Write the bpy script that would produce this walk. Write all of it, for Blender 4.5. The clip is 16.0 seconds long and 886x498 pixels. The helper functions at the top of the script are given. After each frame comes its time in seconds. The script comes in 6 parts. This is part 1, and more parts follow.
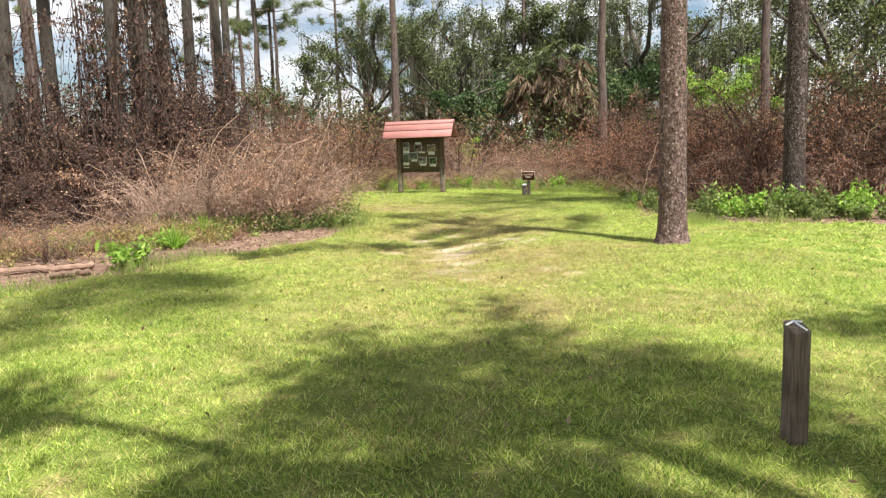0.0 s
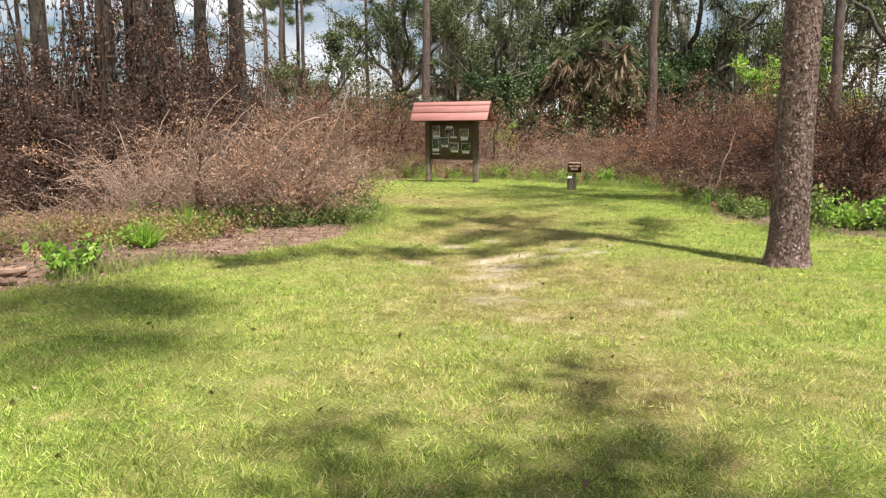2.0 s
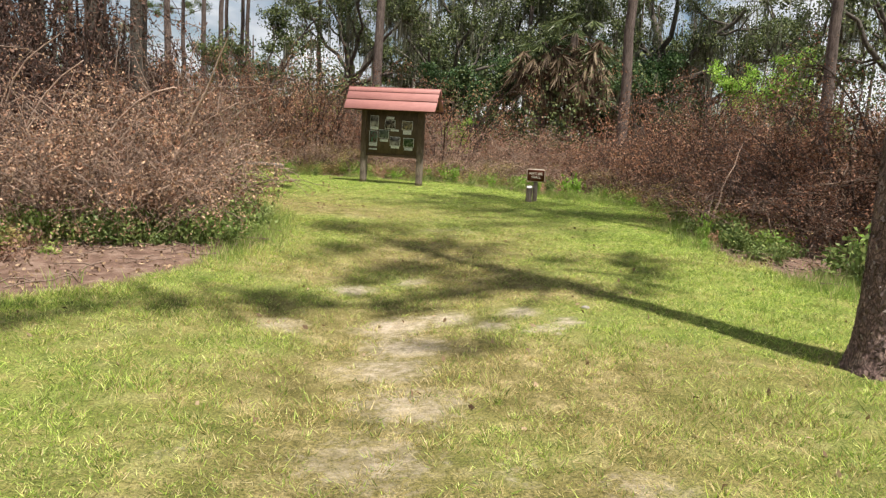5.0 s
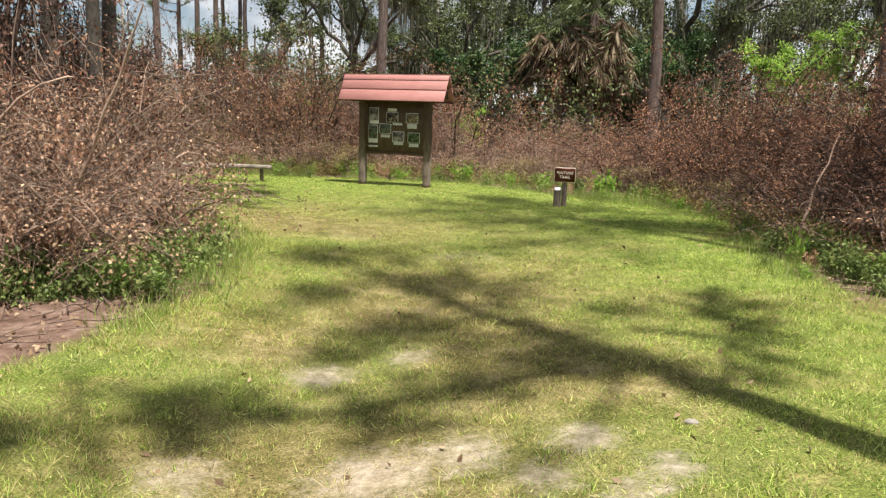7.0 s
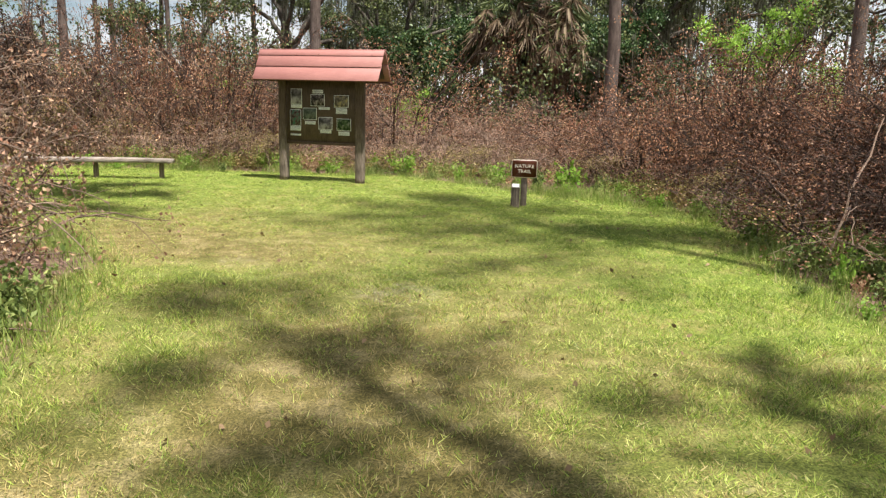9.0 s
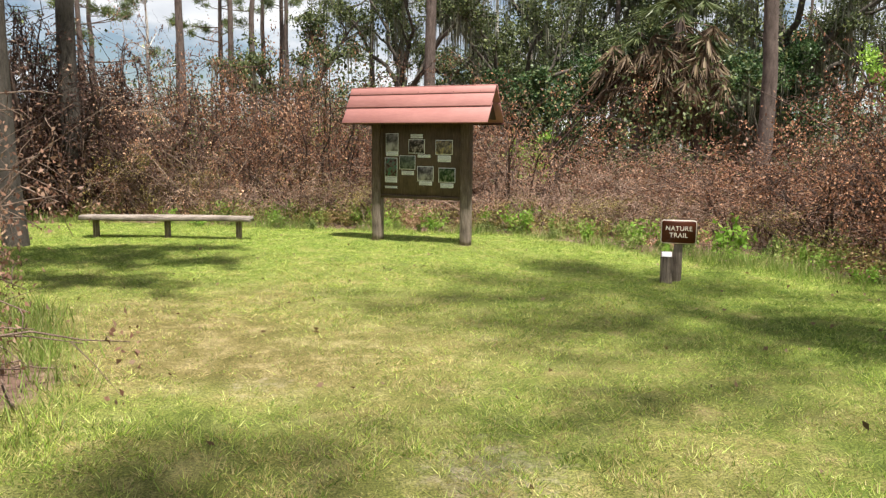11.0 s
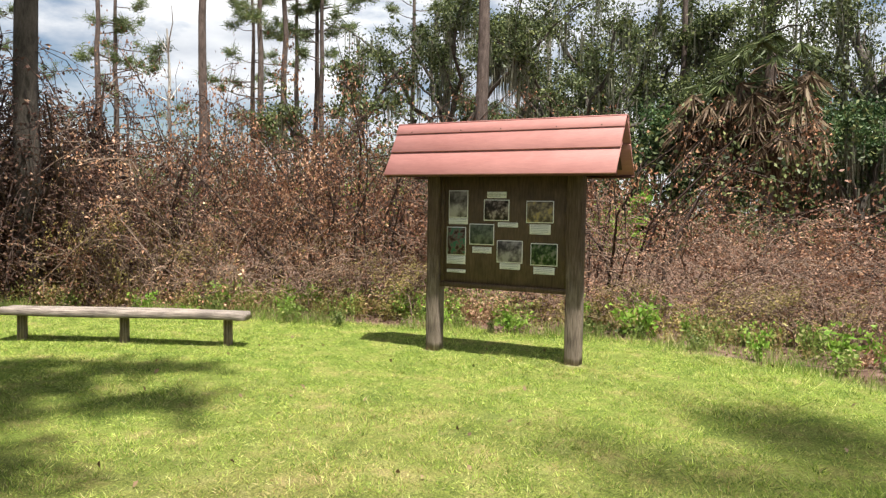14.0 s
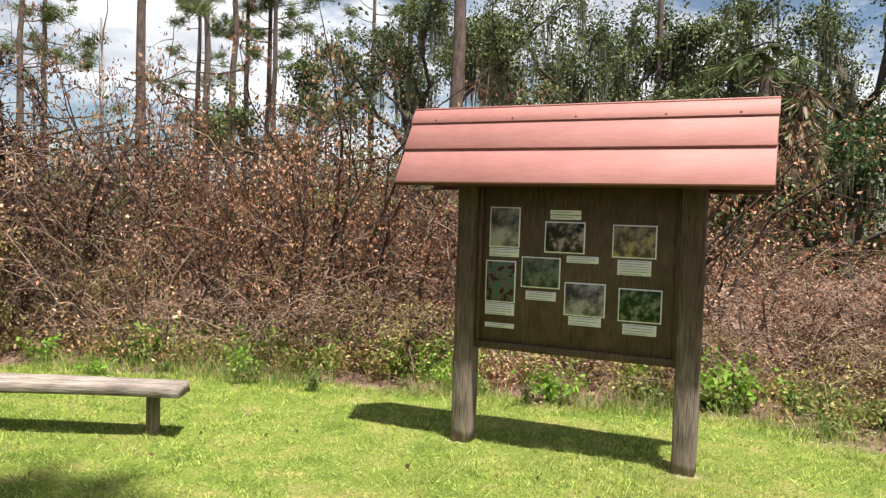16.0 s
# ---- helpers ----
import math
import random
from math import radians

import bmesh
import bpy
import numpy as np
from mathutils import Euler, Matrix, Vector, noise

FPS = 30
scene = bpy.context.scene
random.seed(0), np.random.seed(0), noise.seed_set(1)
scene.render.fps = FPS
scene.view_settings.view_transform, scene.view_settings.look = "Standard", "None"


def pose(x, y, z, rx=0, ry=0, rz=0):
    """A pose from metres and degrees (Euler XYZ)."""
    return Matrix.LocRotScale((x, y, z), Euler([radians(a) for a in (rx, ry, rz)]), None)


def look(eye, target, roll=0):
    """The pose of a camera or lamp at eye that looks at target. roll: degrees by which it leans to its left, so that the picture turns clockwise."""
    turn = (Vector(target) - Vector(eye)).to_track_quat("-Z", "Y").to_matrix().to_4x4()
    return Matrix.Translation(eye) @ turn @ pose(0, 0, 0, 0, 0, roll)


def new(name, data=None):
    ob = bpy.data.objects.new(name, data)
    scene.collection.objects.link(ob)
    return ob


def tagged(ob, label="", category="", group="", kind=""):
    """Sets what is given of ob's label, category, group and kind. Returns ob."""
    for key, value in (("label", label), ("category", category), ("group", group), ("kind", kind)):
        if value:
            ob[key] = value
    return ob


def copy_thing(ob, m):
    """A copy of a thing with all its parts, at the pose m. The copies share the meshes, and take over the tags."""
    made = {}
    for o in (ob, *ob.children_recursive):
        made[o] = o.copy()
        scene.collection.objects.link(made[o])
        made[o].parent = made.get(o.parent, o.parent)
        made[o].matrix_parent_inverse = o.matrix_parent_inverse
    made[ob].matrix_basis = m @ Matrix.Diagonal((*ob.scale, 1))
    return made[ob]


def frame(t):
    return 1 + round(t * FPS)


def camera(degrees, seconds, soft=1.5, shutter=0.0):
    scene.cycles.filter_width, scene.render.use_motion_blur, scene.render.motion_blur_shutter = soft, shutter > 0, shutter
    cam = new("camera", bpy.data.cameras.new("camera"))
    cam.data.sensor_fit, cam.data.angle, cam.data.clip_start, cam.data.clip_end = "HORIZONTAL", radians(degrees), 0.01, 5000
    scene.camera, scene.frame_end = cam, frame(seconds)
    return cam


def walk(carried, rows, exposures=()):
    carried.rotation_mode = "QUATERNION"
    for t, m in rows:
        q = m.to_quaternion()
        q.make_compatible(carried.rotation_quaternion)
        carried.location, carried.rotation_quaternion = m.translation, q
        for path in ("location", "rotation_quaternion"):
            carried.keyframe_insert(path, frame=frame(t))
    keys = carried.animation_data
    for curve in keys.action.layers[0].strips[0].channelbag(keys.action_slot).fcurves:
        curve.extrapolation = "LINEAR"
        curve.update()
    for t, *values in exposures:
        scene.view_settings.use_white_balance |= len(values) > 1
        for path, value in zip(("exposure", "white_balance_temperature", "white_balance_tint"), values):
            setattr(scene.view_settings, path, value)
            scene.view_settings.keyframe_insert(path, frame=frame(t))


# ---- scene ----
cam = camera(61.1, 16.0, 1.3)

PATH = [
    (0, (0.047, 0.29, 1.548), (0.044, 2.272, 1.277), -1.9),
    (0.5, (-0.02, 0.951, 1.526), (-0.018, 2.929, 1.235), -1.4),
    (1, (-0.058, 1.629, 1.533), (-0.051, 3.606, 1.229), -1.1),
    (1.5, (-0.131, 2.304, 1.54), (-0.174, 4.283, 1.253), -0.2),
    (2, (-0.128, 2.934, 1.496), (-0.197, 4.909, 1.191), -0.2),
    (2.5, (-0.076, 3.569, 1.534), (-0.171, 5.546, 1.248), -0.3),
    (3, (-0.038, 4.135, 1.47), (-0.04, 6.107, 1.136), 0.9),
    (3.5, (0.108, 4.709, 1.473), (0.155, 6.682, 1.147), 1.9),
    (4, (0.178, 5.313, 1.49), (0.234, 7.284, 1.158), 1.7),
    (4.5, (0.352, 5.955, 1.449), (0.414, 7.927, 1.121), 2.3),
    (4.7, (0.335, 6.214, 1.451), (0.396, 8.189, 1.141), 2.9),
    (6.8, (0.369, 8.952, 1.504), (0.354, 10.917, 1.136), 2.5),
    (7, (0.388, 9.211, 1.53), (0.4, 11.181, 1.187), 1.9),
    (7.5, (0.433, 9.812, 1.496), (0.522, 11.779, 1.146), 1.6),
    (8, (0.495, 10.451, 1.472), (0.63, 12.412, 1.106), 0.7),
    (8.5, (0.508, 11.089, 1.476), (0.654, 13.046, 1.089), 0.2),
    (9, (0.572, 11.649, 1.518), (0.724, 13.606, 1.138), 1.6),
    (9.5, (0.636, 12.263, 1.542), (0.743, 14.241, 1.266), 4.4),
    (10, (0.719, 12.893, 1.516), (0.779, 14.879, 1.281), 4.9),
    (10.2, (0.747, 13.157, 1.504), (0.747, 15.142, 1.264), 4.2),
    (12.3, (0.474, 16.114, 1.522), (0.227, 18.076, 1.22), -0.6),
    (12.5, (0.401, 16.395, 1.538), (0.142, 18.359, 1.26), -0.3),
    (13, (0.141, 17.033, 1.531), (-0.159, 18.994, 1.28), -0.5),
    (13.5, (-0.023, 17.643, 1.523), (-0.327, 19.61, 1.328), -0.7),
    (14, (-0.239, 18.28, 1.527), (-0.504, 20.26, 1.419), 0.9),
    (14.5, (-0.413, 18.9, 1.546), (-0.58, 20.891, 1.445), 2.6),
    (15, (-0.598, 19.559, 1.564), (-0.691, 21.555, 1.47), 2.7),
    (15.5, (-0.893, 20.151, 1.578), (-0.97, 22.147, 1.484), 2.4),
    (16, (-1.241, 20.766, 1.575), (-1.364, 22.762, 1.511), 2.0),
]
walk(cam, [(t, look(eye, target, roll)) for t, eye, target, roll in PATH],
     ((0, 1.36), (1.5, 1.2), (3, 1.02), (4.5, 0.92), (7, 1.0), (9, 1.1), (12.5, 1.12), (16, 1.16)))

# ---- world, sun, exposure ----
SUN_DIR = Vector((0.575, -0.818, 2.75)).normalized()   # from the ground towards the sun
world = bpy.data.worlds.new("sky")
scene.world = world
world.use_nodes = True
wn, wl = world.node_tree.nodes, world.node_tree.links
wn.clear()
w_out = wn.new("ShaderNodeOutputWorld")
w_bg = wn.new("ShaderNodeBackground")
w_bg.inputs["Strength"].default_value = 0.05
w_sky = wn.new("ShaderNodeTexSky")
w_sky.sky_type = "NISHITA"
w_sky.sun_disc = False
w_sky.sun_elevation = radians(70)
w_sky.sun_rotation = radians(145)
w_tc = wn.new("ShaderNodeTexCoord")
w_map = wn.new("ShaderNodeMapping")
w_map.inputs["Scale"].default_value = (1.0, 1.0, 2.6)
w_map.inputs["Location"].default_value = (0.35, 0.1, 0.0)
w_noise = wn.new("ShaderNodeTexNoise")
w_noise.inputs["Scale"].default_value = 3.2
w_noise.inputs["Detail"].default_value = 9
w_noise.inputs["Roughness"].default_value = 0.58
w_ramp = wn.new("ShaderNodeValToRGB")
w_ramp.color_ramp.elements[0].position = 0.43
w_ramp.color_ramp.elements[1].position = 0.55
w_noise2 = wn.new("ShaderNodeTexNoise")
w_noise2.inputs["Scale"].default_value = 5.0
w_noise2.inputs["Detail"].default_value = 5
w_cloud = wn.new("ShaderNodeValToRGB")
w_cloud.color_ramp.elements[0].position = 0.35
w_cloud.color_ramp.elements[0].color = (6.2, 6.6, 7.3, 1)
w_cloud.color_ramp.elements[1].position = 0.6
w_cloud.color_ramp.elements[1].color = (10.8, 10.9, 11.0, 1)
w_mix = wn.new("ShaderNodeMixRGB")
wl.new(w_tc.outputs["Generated"], w_map.inputs["Vector"])
wl.new(w_map.outputs["Vector"], w_noise.inputs["Vector"])
wl.new(w_map.outputs["Vector"], w_noise2.inputs["Vector"])
wl.new(w_noise.outputs["Fac"], w_ramp.inputs["Fac"])
wl.new(w_noise2.outputs["Fac"], w_cloud.inputs["Fac"])
wl.new(w_ramp.outputs["Color"], w_mix.inputs["Fac"])
wl.new(w_sky.outputs["Color"], w_mix.inputs["Color1"])
wl.new(w_cloud.outputs["Color"], w_mix.inputs["Color2"])
wl.new(w_mix.outputs["Color"], w_bg.inputs["Color"])
wl.new(w_bg.outputs["Background"], w_out.inputs["Surface"])

sun_data = bpy.data.lights.new("sun", "SUN")
sun_data.energy = 5.0
sun_data.angle = radians(1.0)
sun_data.color = (1.0, 0.955, 0.88)
sun = new("sun", sun_data)
sun.rotation_mode = "QUATERNION"
sun.rotation_quaternion = SUN_DIR.to_track_quat("Z", "Y")


# ---- materials ----
def shader(name, rough=0.8):
    m = bpy.data.materials.new(name)
    m.use_nodes = True
    t = m.node_tree
    b = t.nodes["Principled BSDF"]
    b.inputs["Roughness"].default_value = rough
    return m, t.nodes, t.links, b


def ramp_of(n, l, source, stops):
    r = n.new("ShaderNodeValToRGB")
    e = r.color_ramp.elements
    while len(e) < len(stops):
        e.new(0.5)
    for el, (p, c) in zip(e, stops):
        el.position, el.color = p, (*c, 1)
    l.new(source, r.inputs["Fac"])
    return r.outputs["Color"]


def noise_of(n, l, scale, detail=5, rough=0.55, stretch=(1, 1, 1), where="Object"):
    tc, mp, nz = n.new("ShaderNodeTexCoord"), n.new("ShaderNodeMapping"), n.new("ShaderNodeTexNoise")
    mp.inputs["Scale"].default_value = stretch
    nz.inputs["Scale"].default_value, nz.inputs["Detail"].default_value, nz.inputs["Roughness"].default_value = scale, detail, rough
    l.new(tc.outputs[where], mp.inputs["Vector"])
    l.new(mp.outputs["Vector"], nz.inputs["Vector"])
    return nz.outputs["Fac"]


def mixed(n, l, fac, a, b, mode="MIX"):
    x = n.new("ShaderNodeMixRGB")
    x.blend_type = mode
    for value, slot in ((fac, "Fac"), (a, "Color1"), (b, "Color2")):
        if isinstance(value, float):
            x.inputs[slot].default_value = value
        elif isinstance(value, tuple):
            x.inputs[slot].default_value = (*value, 1)
        else:
            l.new(value, x.inputs[slot])
    return x.outputs["Color"]


def bumped(n, l, b, height, strength=0.5, distance=0.01):
    u = n.new("ShaderNodeBump")
    u.inputs["Strength"].default_value, u.inputs["Distance"].default_value = strength, distance
    l.new(height, u.inputs["Height"])
    l.new(u.outputs["Normal"], b.inputs["Normal"])


def leaf_material(name, stops, glow=0.35, rough=0.6, large=0.25, each=False):
    """Thin leaves: colour varies from leaf to leaf and in broad drifts, and light comes through."""
    m, n, l, b = shader(name, rough)
    geo = n.new("ShaderNodeNewGeometry")
    col = ramp_of(n, l, geo.outputs["Random Per Island"], stops)
    drift = ramp_of(n, l, noise_of(n, l, large, 3), [(0.3, (0.72, 0.72, 0.72)), (0.7, (1.25, 1.2, 1.15))])
    col = mixed(n, l, 1.0, col, drift, "MULTIPLY")
    if each:
        info = n.new("ShaderNodeObjectInfo")
        tint = ramp_of(n, l, info.outputs["Random"], [(0.0, (0.62, 0.60, 0.60)), (0.35, (0.95, 0.92, 0.92)), (0.65, (1.05, 1.12, 1.05)), (1.0, (1.35, 1.28, 1.2))])
        col = mixed(n, l, 1.0, col, tint, "MULTIPLY")
    l.new(col, b.inputs["Base Color"])
    b.inputs["Specular IOR Level"].default_value = 0.25
    tr, mx = n.new("ShaderNodeBsdfTranslucent"), n.new("ShaderNodeMixShader")
    l.new(col, tr.inputs["Color"])
    mx.inputs["Fac"].default_value = glow
    l.new(b.outputs["BSDF"], mx.inputs[1])
    l.new(tr.outputs["BSDF"], mx.inputs[2])
    l.new(mx.outputs["Shader"], n["Material Output"].inputs["Surface"])
    return m


def wood_material(name, dark, light, grain=(14, 14, 0.8), rough=0.85):
    m, n, l, b = shader(name, rough)
    g = noise_of(n, l, 6, 8, 0.65, grain)
    col = ramp_of(n, l, g, [(0.3, dark), (0.7, light)])
    blot = ramp_of(n, l, noise_of(n, l, 5, 4), [(0.3, (0.7, 0.7, 0.7)), (0.7, (1.2, 1.2, 1.2))])
    col = mixed(n, l, 1.0, col, blot, "MULTIPLY")
    l.new(col, b.inputs["Base Color"])
    b.inputs["Specular IOR Level"].default_value = 0.2
    bumped(n, l, b, g, 0.6, 0.01)
    return m


def stained_post(name, bare):
    """Weathered grey foot below old brown stain whose lower edge has worn away unevenly."""
    m = bare.copy()
    m.name = name
    n, l = m.node_tree.nodes, m.node_tree.links
    b = n["Principled BSDF"]
    grey = b.inputs["Base Color"].links[0].from_socket
    tc, cut, edge = n.new("ShaderNodeTexCoord"), n.new("ShaderNodeSeparateXYZ"), n.new("ShaderNodeMath")
    l.new(tc.outputs["Object"], cut.inputs["Vector"])
    edge.operation = "MULTIPLY_ADD"
    l.new(noise_of(n, l, 7, 8, 0.75, (3, 3, 0.5)), edge.inputs[0])
    edge.inputs[1].default_value = 1.3
    l.new(cut.outputs["Z"], edge.inputs[2])
    worn = n.new("ShaderNodeMapRange")
    worn.inputs["From Min"].default_value, worn.inputs["From Max"].default_value = 1.15, 1.75
    worn.inputs["To Max"].default_value = 0.85
    l.new(edge.outputs["Value"], worn.inputs["Value"])
    stain = ramp_of(n, l, noise_of(n, l, 6, 8, 0.65, (14, 14, 0.8)), [(0.3, (0.04, 0.024, 0.014)), (0.7, (0.125, 0.08, 0.05))])
    l.new(mixed(n, l, worn.outputs["Result"], grey, stain), b.inputs["Base Color"])
    return m


def bark_material(name, crack, plate, pale, scale=9):
    m, n, l, b = shader(name, 0.95)
    at = n.new("ShaderNodeAttribute")
    at.attribute_name = "plate"
    nz = noise_of(n, l, scale, 9, 0.78, (1, 1, 0.28))
    col = ramp_of(n, l, nz, [(0.36, tuple(v * 0.6 for v in plate)), (0.52, tuple(v * 1.3 for v in plate)), (0.70, pale)])
    tc, mp, vo = n.new("ShaderNodeTexCoord"), n.new("ShaderNodeMapping"), n.new("ShaderNodeTexVoronoi")
    mp.inputs["Scale"].default_value = (1, 1, 0.5)
    warp = n.new("ShaderNodeVectorMath")
    warp.operation = "MULTIPLY_ADD"
    wn = n.new("ShaderNodeTexNoise")
    wn.inputs["Scale"].default_value, wn.inputs["Detail"].default_value = 16, 4
    l.new(tc.outputs["Object"], wn.inputs["Vector"])
    l.new(wn.outputs["Color"], warp.inputs[0])
    warp.inputs[1].default_value = (0.09, 0.09, 0.09)
    l.new(tc.outputs["Object"], warp.inputs[2])
    l.new(warp.outputs["Vector"], mp.inputs["Vector"])
    l.new(mp.outputs["Vector"], vo.inputs["Vector"])
    vo.inputs["Scale"].default_value = 24
    vo.feature = "DISTANCE_TO_EDGE"
    rim = ramp_of(n, l, vo.outputs["Distance"], [(0.0, (0.45, 0.43, 0.42)), (0.10, (0.85, 0.85, 0.85)), (0.17, (1.9, 1.8, 1.75)), (0.26, (0.95, 0.95, 0.95))])
    col = mixed(n, l, 0.85, col, rim, "MULTIPLY")
    col = mixed(n, l, at.outputs["Fac"], crack, col)
    l.new(col, b.inputs["Base Color"])
    b.inputs["Specular IOR Level"].default_value = 0.15
    bumped(n, l, b, noise_of(n, l, 34, 6, 0.7), 0.8, 0.012)
    return m


def plain_bark(name, dark, light):
    m, n, l, b = shader(name, 0.95)
    nz = noise_of(n, l, 9, 9, 0.78, (1, 1, 0.3))
    l.new(ramp_of(n, l, nz, [(0.32, dark), (0.7, light)]), b.inputs["Base Color"])
    b.inputs["Specular IOR Level"].default_value = 0.15
    bumped(n, l, b, nz, 0.9, 0.05)
    return m


def ground_material():
    m, n, l, b = shader("ground_soil", 1.0)
    sand, litter, dry = n.new("ShaderNodeAttribute"), n.new("ShaderNodeAttribute"), n.new("ShaderNodeAttribute")
    sand.attribute_name, litter.attribute_name, dry.attribute_name = "sand", "litter", "dry"
    turf = ramp_of(n, l, noise_of(n, l, 2.3, 9, 0.72), [(0.35, (0.09, 0.14, 0.024)), (0.5, (0.165, 0.215, 0.045)), (0.6, (0.235, 0.235, 0.075)), (0.72, (0.37, 0.30, 0.15))])
    fine = ramp_of(n, l, noise_of(n, l, 75, 6, 0.8), [(0.38, (0.28, 0.30, 0.25)), (0.5, (0.9, 0.9, 0.85)), (0.62, (1.6, 1.55, 1.4))])
    thatch = ramp_of(n, l, noise_of(n, l, 3.1, 9, 0.75), [(0.35, (0.09, 0.075, 0.026)), (0.5, (0.175, 0.14, 0.06)), (0.65, (0.35, 0.275, 0.155))])
    turf = mixed(n, l, dry.outputs["Fac"], turf, thatch)
    turf = mixed(n, l, 1.0, turf, fine, "MULTIPLY")
    sandy = ramp_of(n, l, noise_of(n, l, 12, 9, 0.75), [(0.35, (0.24, 0.185, 0.13)), (0.65, (0.55, 0.465, 0.365))])
    patchy = n.new("ShaderNodeMath")
    patchy.operation = "MULTIPLY_ADD"
    l.new(noise_of(n, l, 11, 9, 0.85), patchy.inputs[0])
    patchy.inputs[1].default_value = 1.7
    l.new(sand.outputs["Fac"], patchy.inputs[2])
    sand_mask = ramp_of(n, l, patchy.outputs["Value"], [(0.0, (0, 0, 0)), (1.0, (0, 0, 0))])
    sand_mask.node.color_ramp.elements[0].position, sand_mask.node.color_ramp.elements[1].position = 0.74, 1.0
    half = n.new("ShaderNodeMath")
    half.operation = "MULTIPLY"
    half.inputs[1].default_value = 0.5
    l.new(patchy.outputs["Value"], half.inputs[0])
    l.new(half.outputs["Value"], sand_mask.node.inputs["Fac"])
    sand_mask.node.color_ramp.elements[1].color = (1, 1, 1, 1)
    brown = ramp_of(n, l, noise_of(n, l, 5, 9, 0.75), [(0.3, (0.065, 0.04, 0.028)), (0.5, (0.16, 0.10, 0.075)), (0.72, (0.31, 0.225, 0.175))])
    col = mixed(n, l, sand_mask, turf, sandy)
    col = mixed(n, l, litter.outputs["Fac"], col, brown)
    l.new(col, b.inputs["Base Color"])
    b.inputs["Specular IOR Level"].default_value = 0.1
    bumped(n, l, b, noise_of(n, l, 30, 6, 0.7), 0.9, 0.03)
    return m


M_GROUND = ground_material()
M_GRASS = leaf_material("grass_blades", [(0.0, (0.06, 0.115, 0.018)), (0.3, (0.21, 0.33, 0.048)), (0.68, (0.48, 0.605, 0.125)), (1.0, (0.76, 0.78, 0.31))], 0.4, 0.45, 4.0)
M_STRAW = leaf_material("dry_grass_blades", [(0.0, (0.30, 0.24, 0.09)), (0.5, (0.46, 0.38, 0.165)), (1.0, (0.62, 0.53, 0.29))], 0.35, 0.6, 0.9)
M_LONGGRASS = leaf_material("long_grass", [(0.0, (0.16, 0.26, 0.05)), (0.6, (0.28, 0.37, 0.09)), (1.0, (0.45, 0.42, 0.2))], 0.4, 0.55, 1.2)
M_DEADLEAF = leaf_material("dead_leaves", [(0.0, (0.085, 0.038, 0.023)), (0.4, (0.22, 0.10, 0.06)), (0.74, (0.35, 0.18, 0.11)), (1.0, (0.43, 0.265, 0.175))], 0.2, 0.5, 0.5, True)
# Dark brown of the vines; on the DARK shrubs it paints in shade.
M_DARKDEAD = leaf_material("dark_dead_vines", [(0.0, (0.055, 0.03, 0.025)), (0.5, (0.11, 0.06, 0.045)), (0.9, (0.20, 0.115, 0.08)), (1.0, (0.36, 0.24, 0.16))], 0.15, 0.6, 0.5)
M_LITTER = leaf_material("fallen_leaves", [(0.0, (0.10, 0.062, 0.038)), (0.6, (0.26, 0.175, 0.105)), (1.0, (0.42, 0.31, 0.20))], 0.1, 0.7, 0.6)
M_DEADLEAF_TAN = leaf_material("tan_dead_leaves", [(0.0, (0.17, 0.085, 0.055)), (0.4, (0.38, 0.215, 0.145)), (0.8, (0.48, 0.31, 0.215)), (1.0, (0.55, 0.40, 0.28))], 0.28, 0.5, 0.5, True)
M_OLIVE = leaf_material("yellowing_leaves", [(0.0, (0.16, 0.15, 0.045)), (0.5, (0.30, 0.255, 0.085)), (1.0, (0.46, 0.36, 0.16))], 0.35, 0.55, 0.6)
M_WEED = leaf_material("weed_leaves", [(0.0, (0.085, 0.135, 0.035)), (0.5, (0.17, 0.235, 0.07)), (1.0, (0.32, 0.37, 0.13))], 0.38, 0.5, 0.8)
M_LIME = leaf_material("fresh_leaves", [(0.0, (0.16, 0.32, 0.04)), (0.5, (0.28, 0.46, 0.07)), (1.0, (0.40, 0.56, 0.12))], 0.45, 0.5, 0.8)
M_OAKLEAF = leaf_material("oak_leaves", [(0.0, (0.03, 0.046, 0.017)), (0.5, (0.066, 0.09, 0.031)), (0.85, (0.135, 0.165, 0.058)), (1.0, (0.22, 0.245, 0.10))], 0.22, 0.5, 0.3)
M_DARKLEAF = leaf_material("glossy_leaves", [(0.0, (0.022, 0.05, 0.018)), (0.6, (0.045, 0.09, 0.029)), (1.0, (0.12, 0.185, 0.065))], 0.18, 0.4, 0.4)
M_NEEDLE = leaf_material("pine_needles", [(0.0, (0.075, 0.115, 0.045)), (0.6, (0.14, 0.185, 0.07)), (1.0, (0.24, 0.26, 0.11))], 0.35, 0.5, 0.3)
M_MOSS = leaf_material("hanging_moss", [(0.0, (0.13, 0.135, 0.095)), (1.0, (0.27, 0.275, 0.205))], 0.35, 0.9, 0.5)
M_PALM = leaf_material("palm_fronds", [(0.0, (0.045, 0.075, 0.025)), (1.0, (0.13, 0.155, 0.06))], 0.25, 0.4, 0.5)
M_PALMDEAD = leaf_material("dead_palm_fronds", [(0.0, (0.06, 0.04, 0.026)), (0.6, (0.145, 0.098, 0.062)), (1.0, (0.29, 0.225, 0.14))], 0.25, 0.6, 0.5)
M_STEM = plain_bark("dead_stems", (0.10, 0.066, 0.05), (0.36, 0.26, 0.20))
M_DARKSTEM = plain_bark("dark_vines", (0.04, 0.027, 0.022), (0.13, 0.09, 0.072))
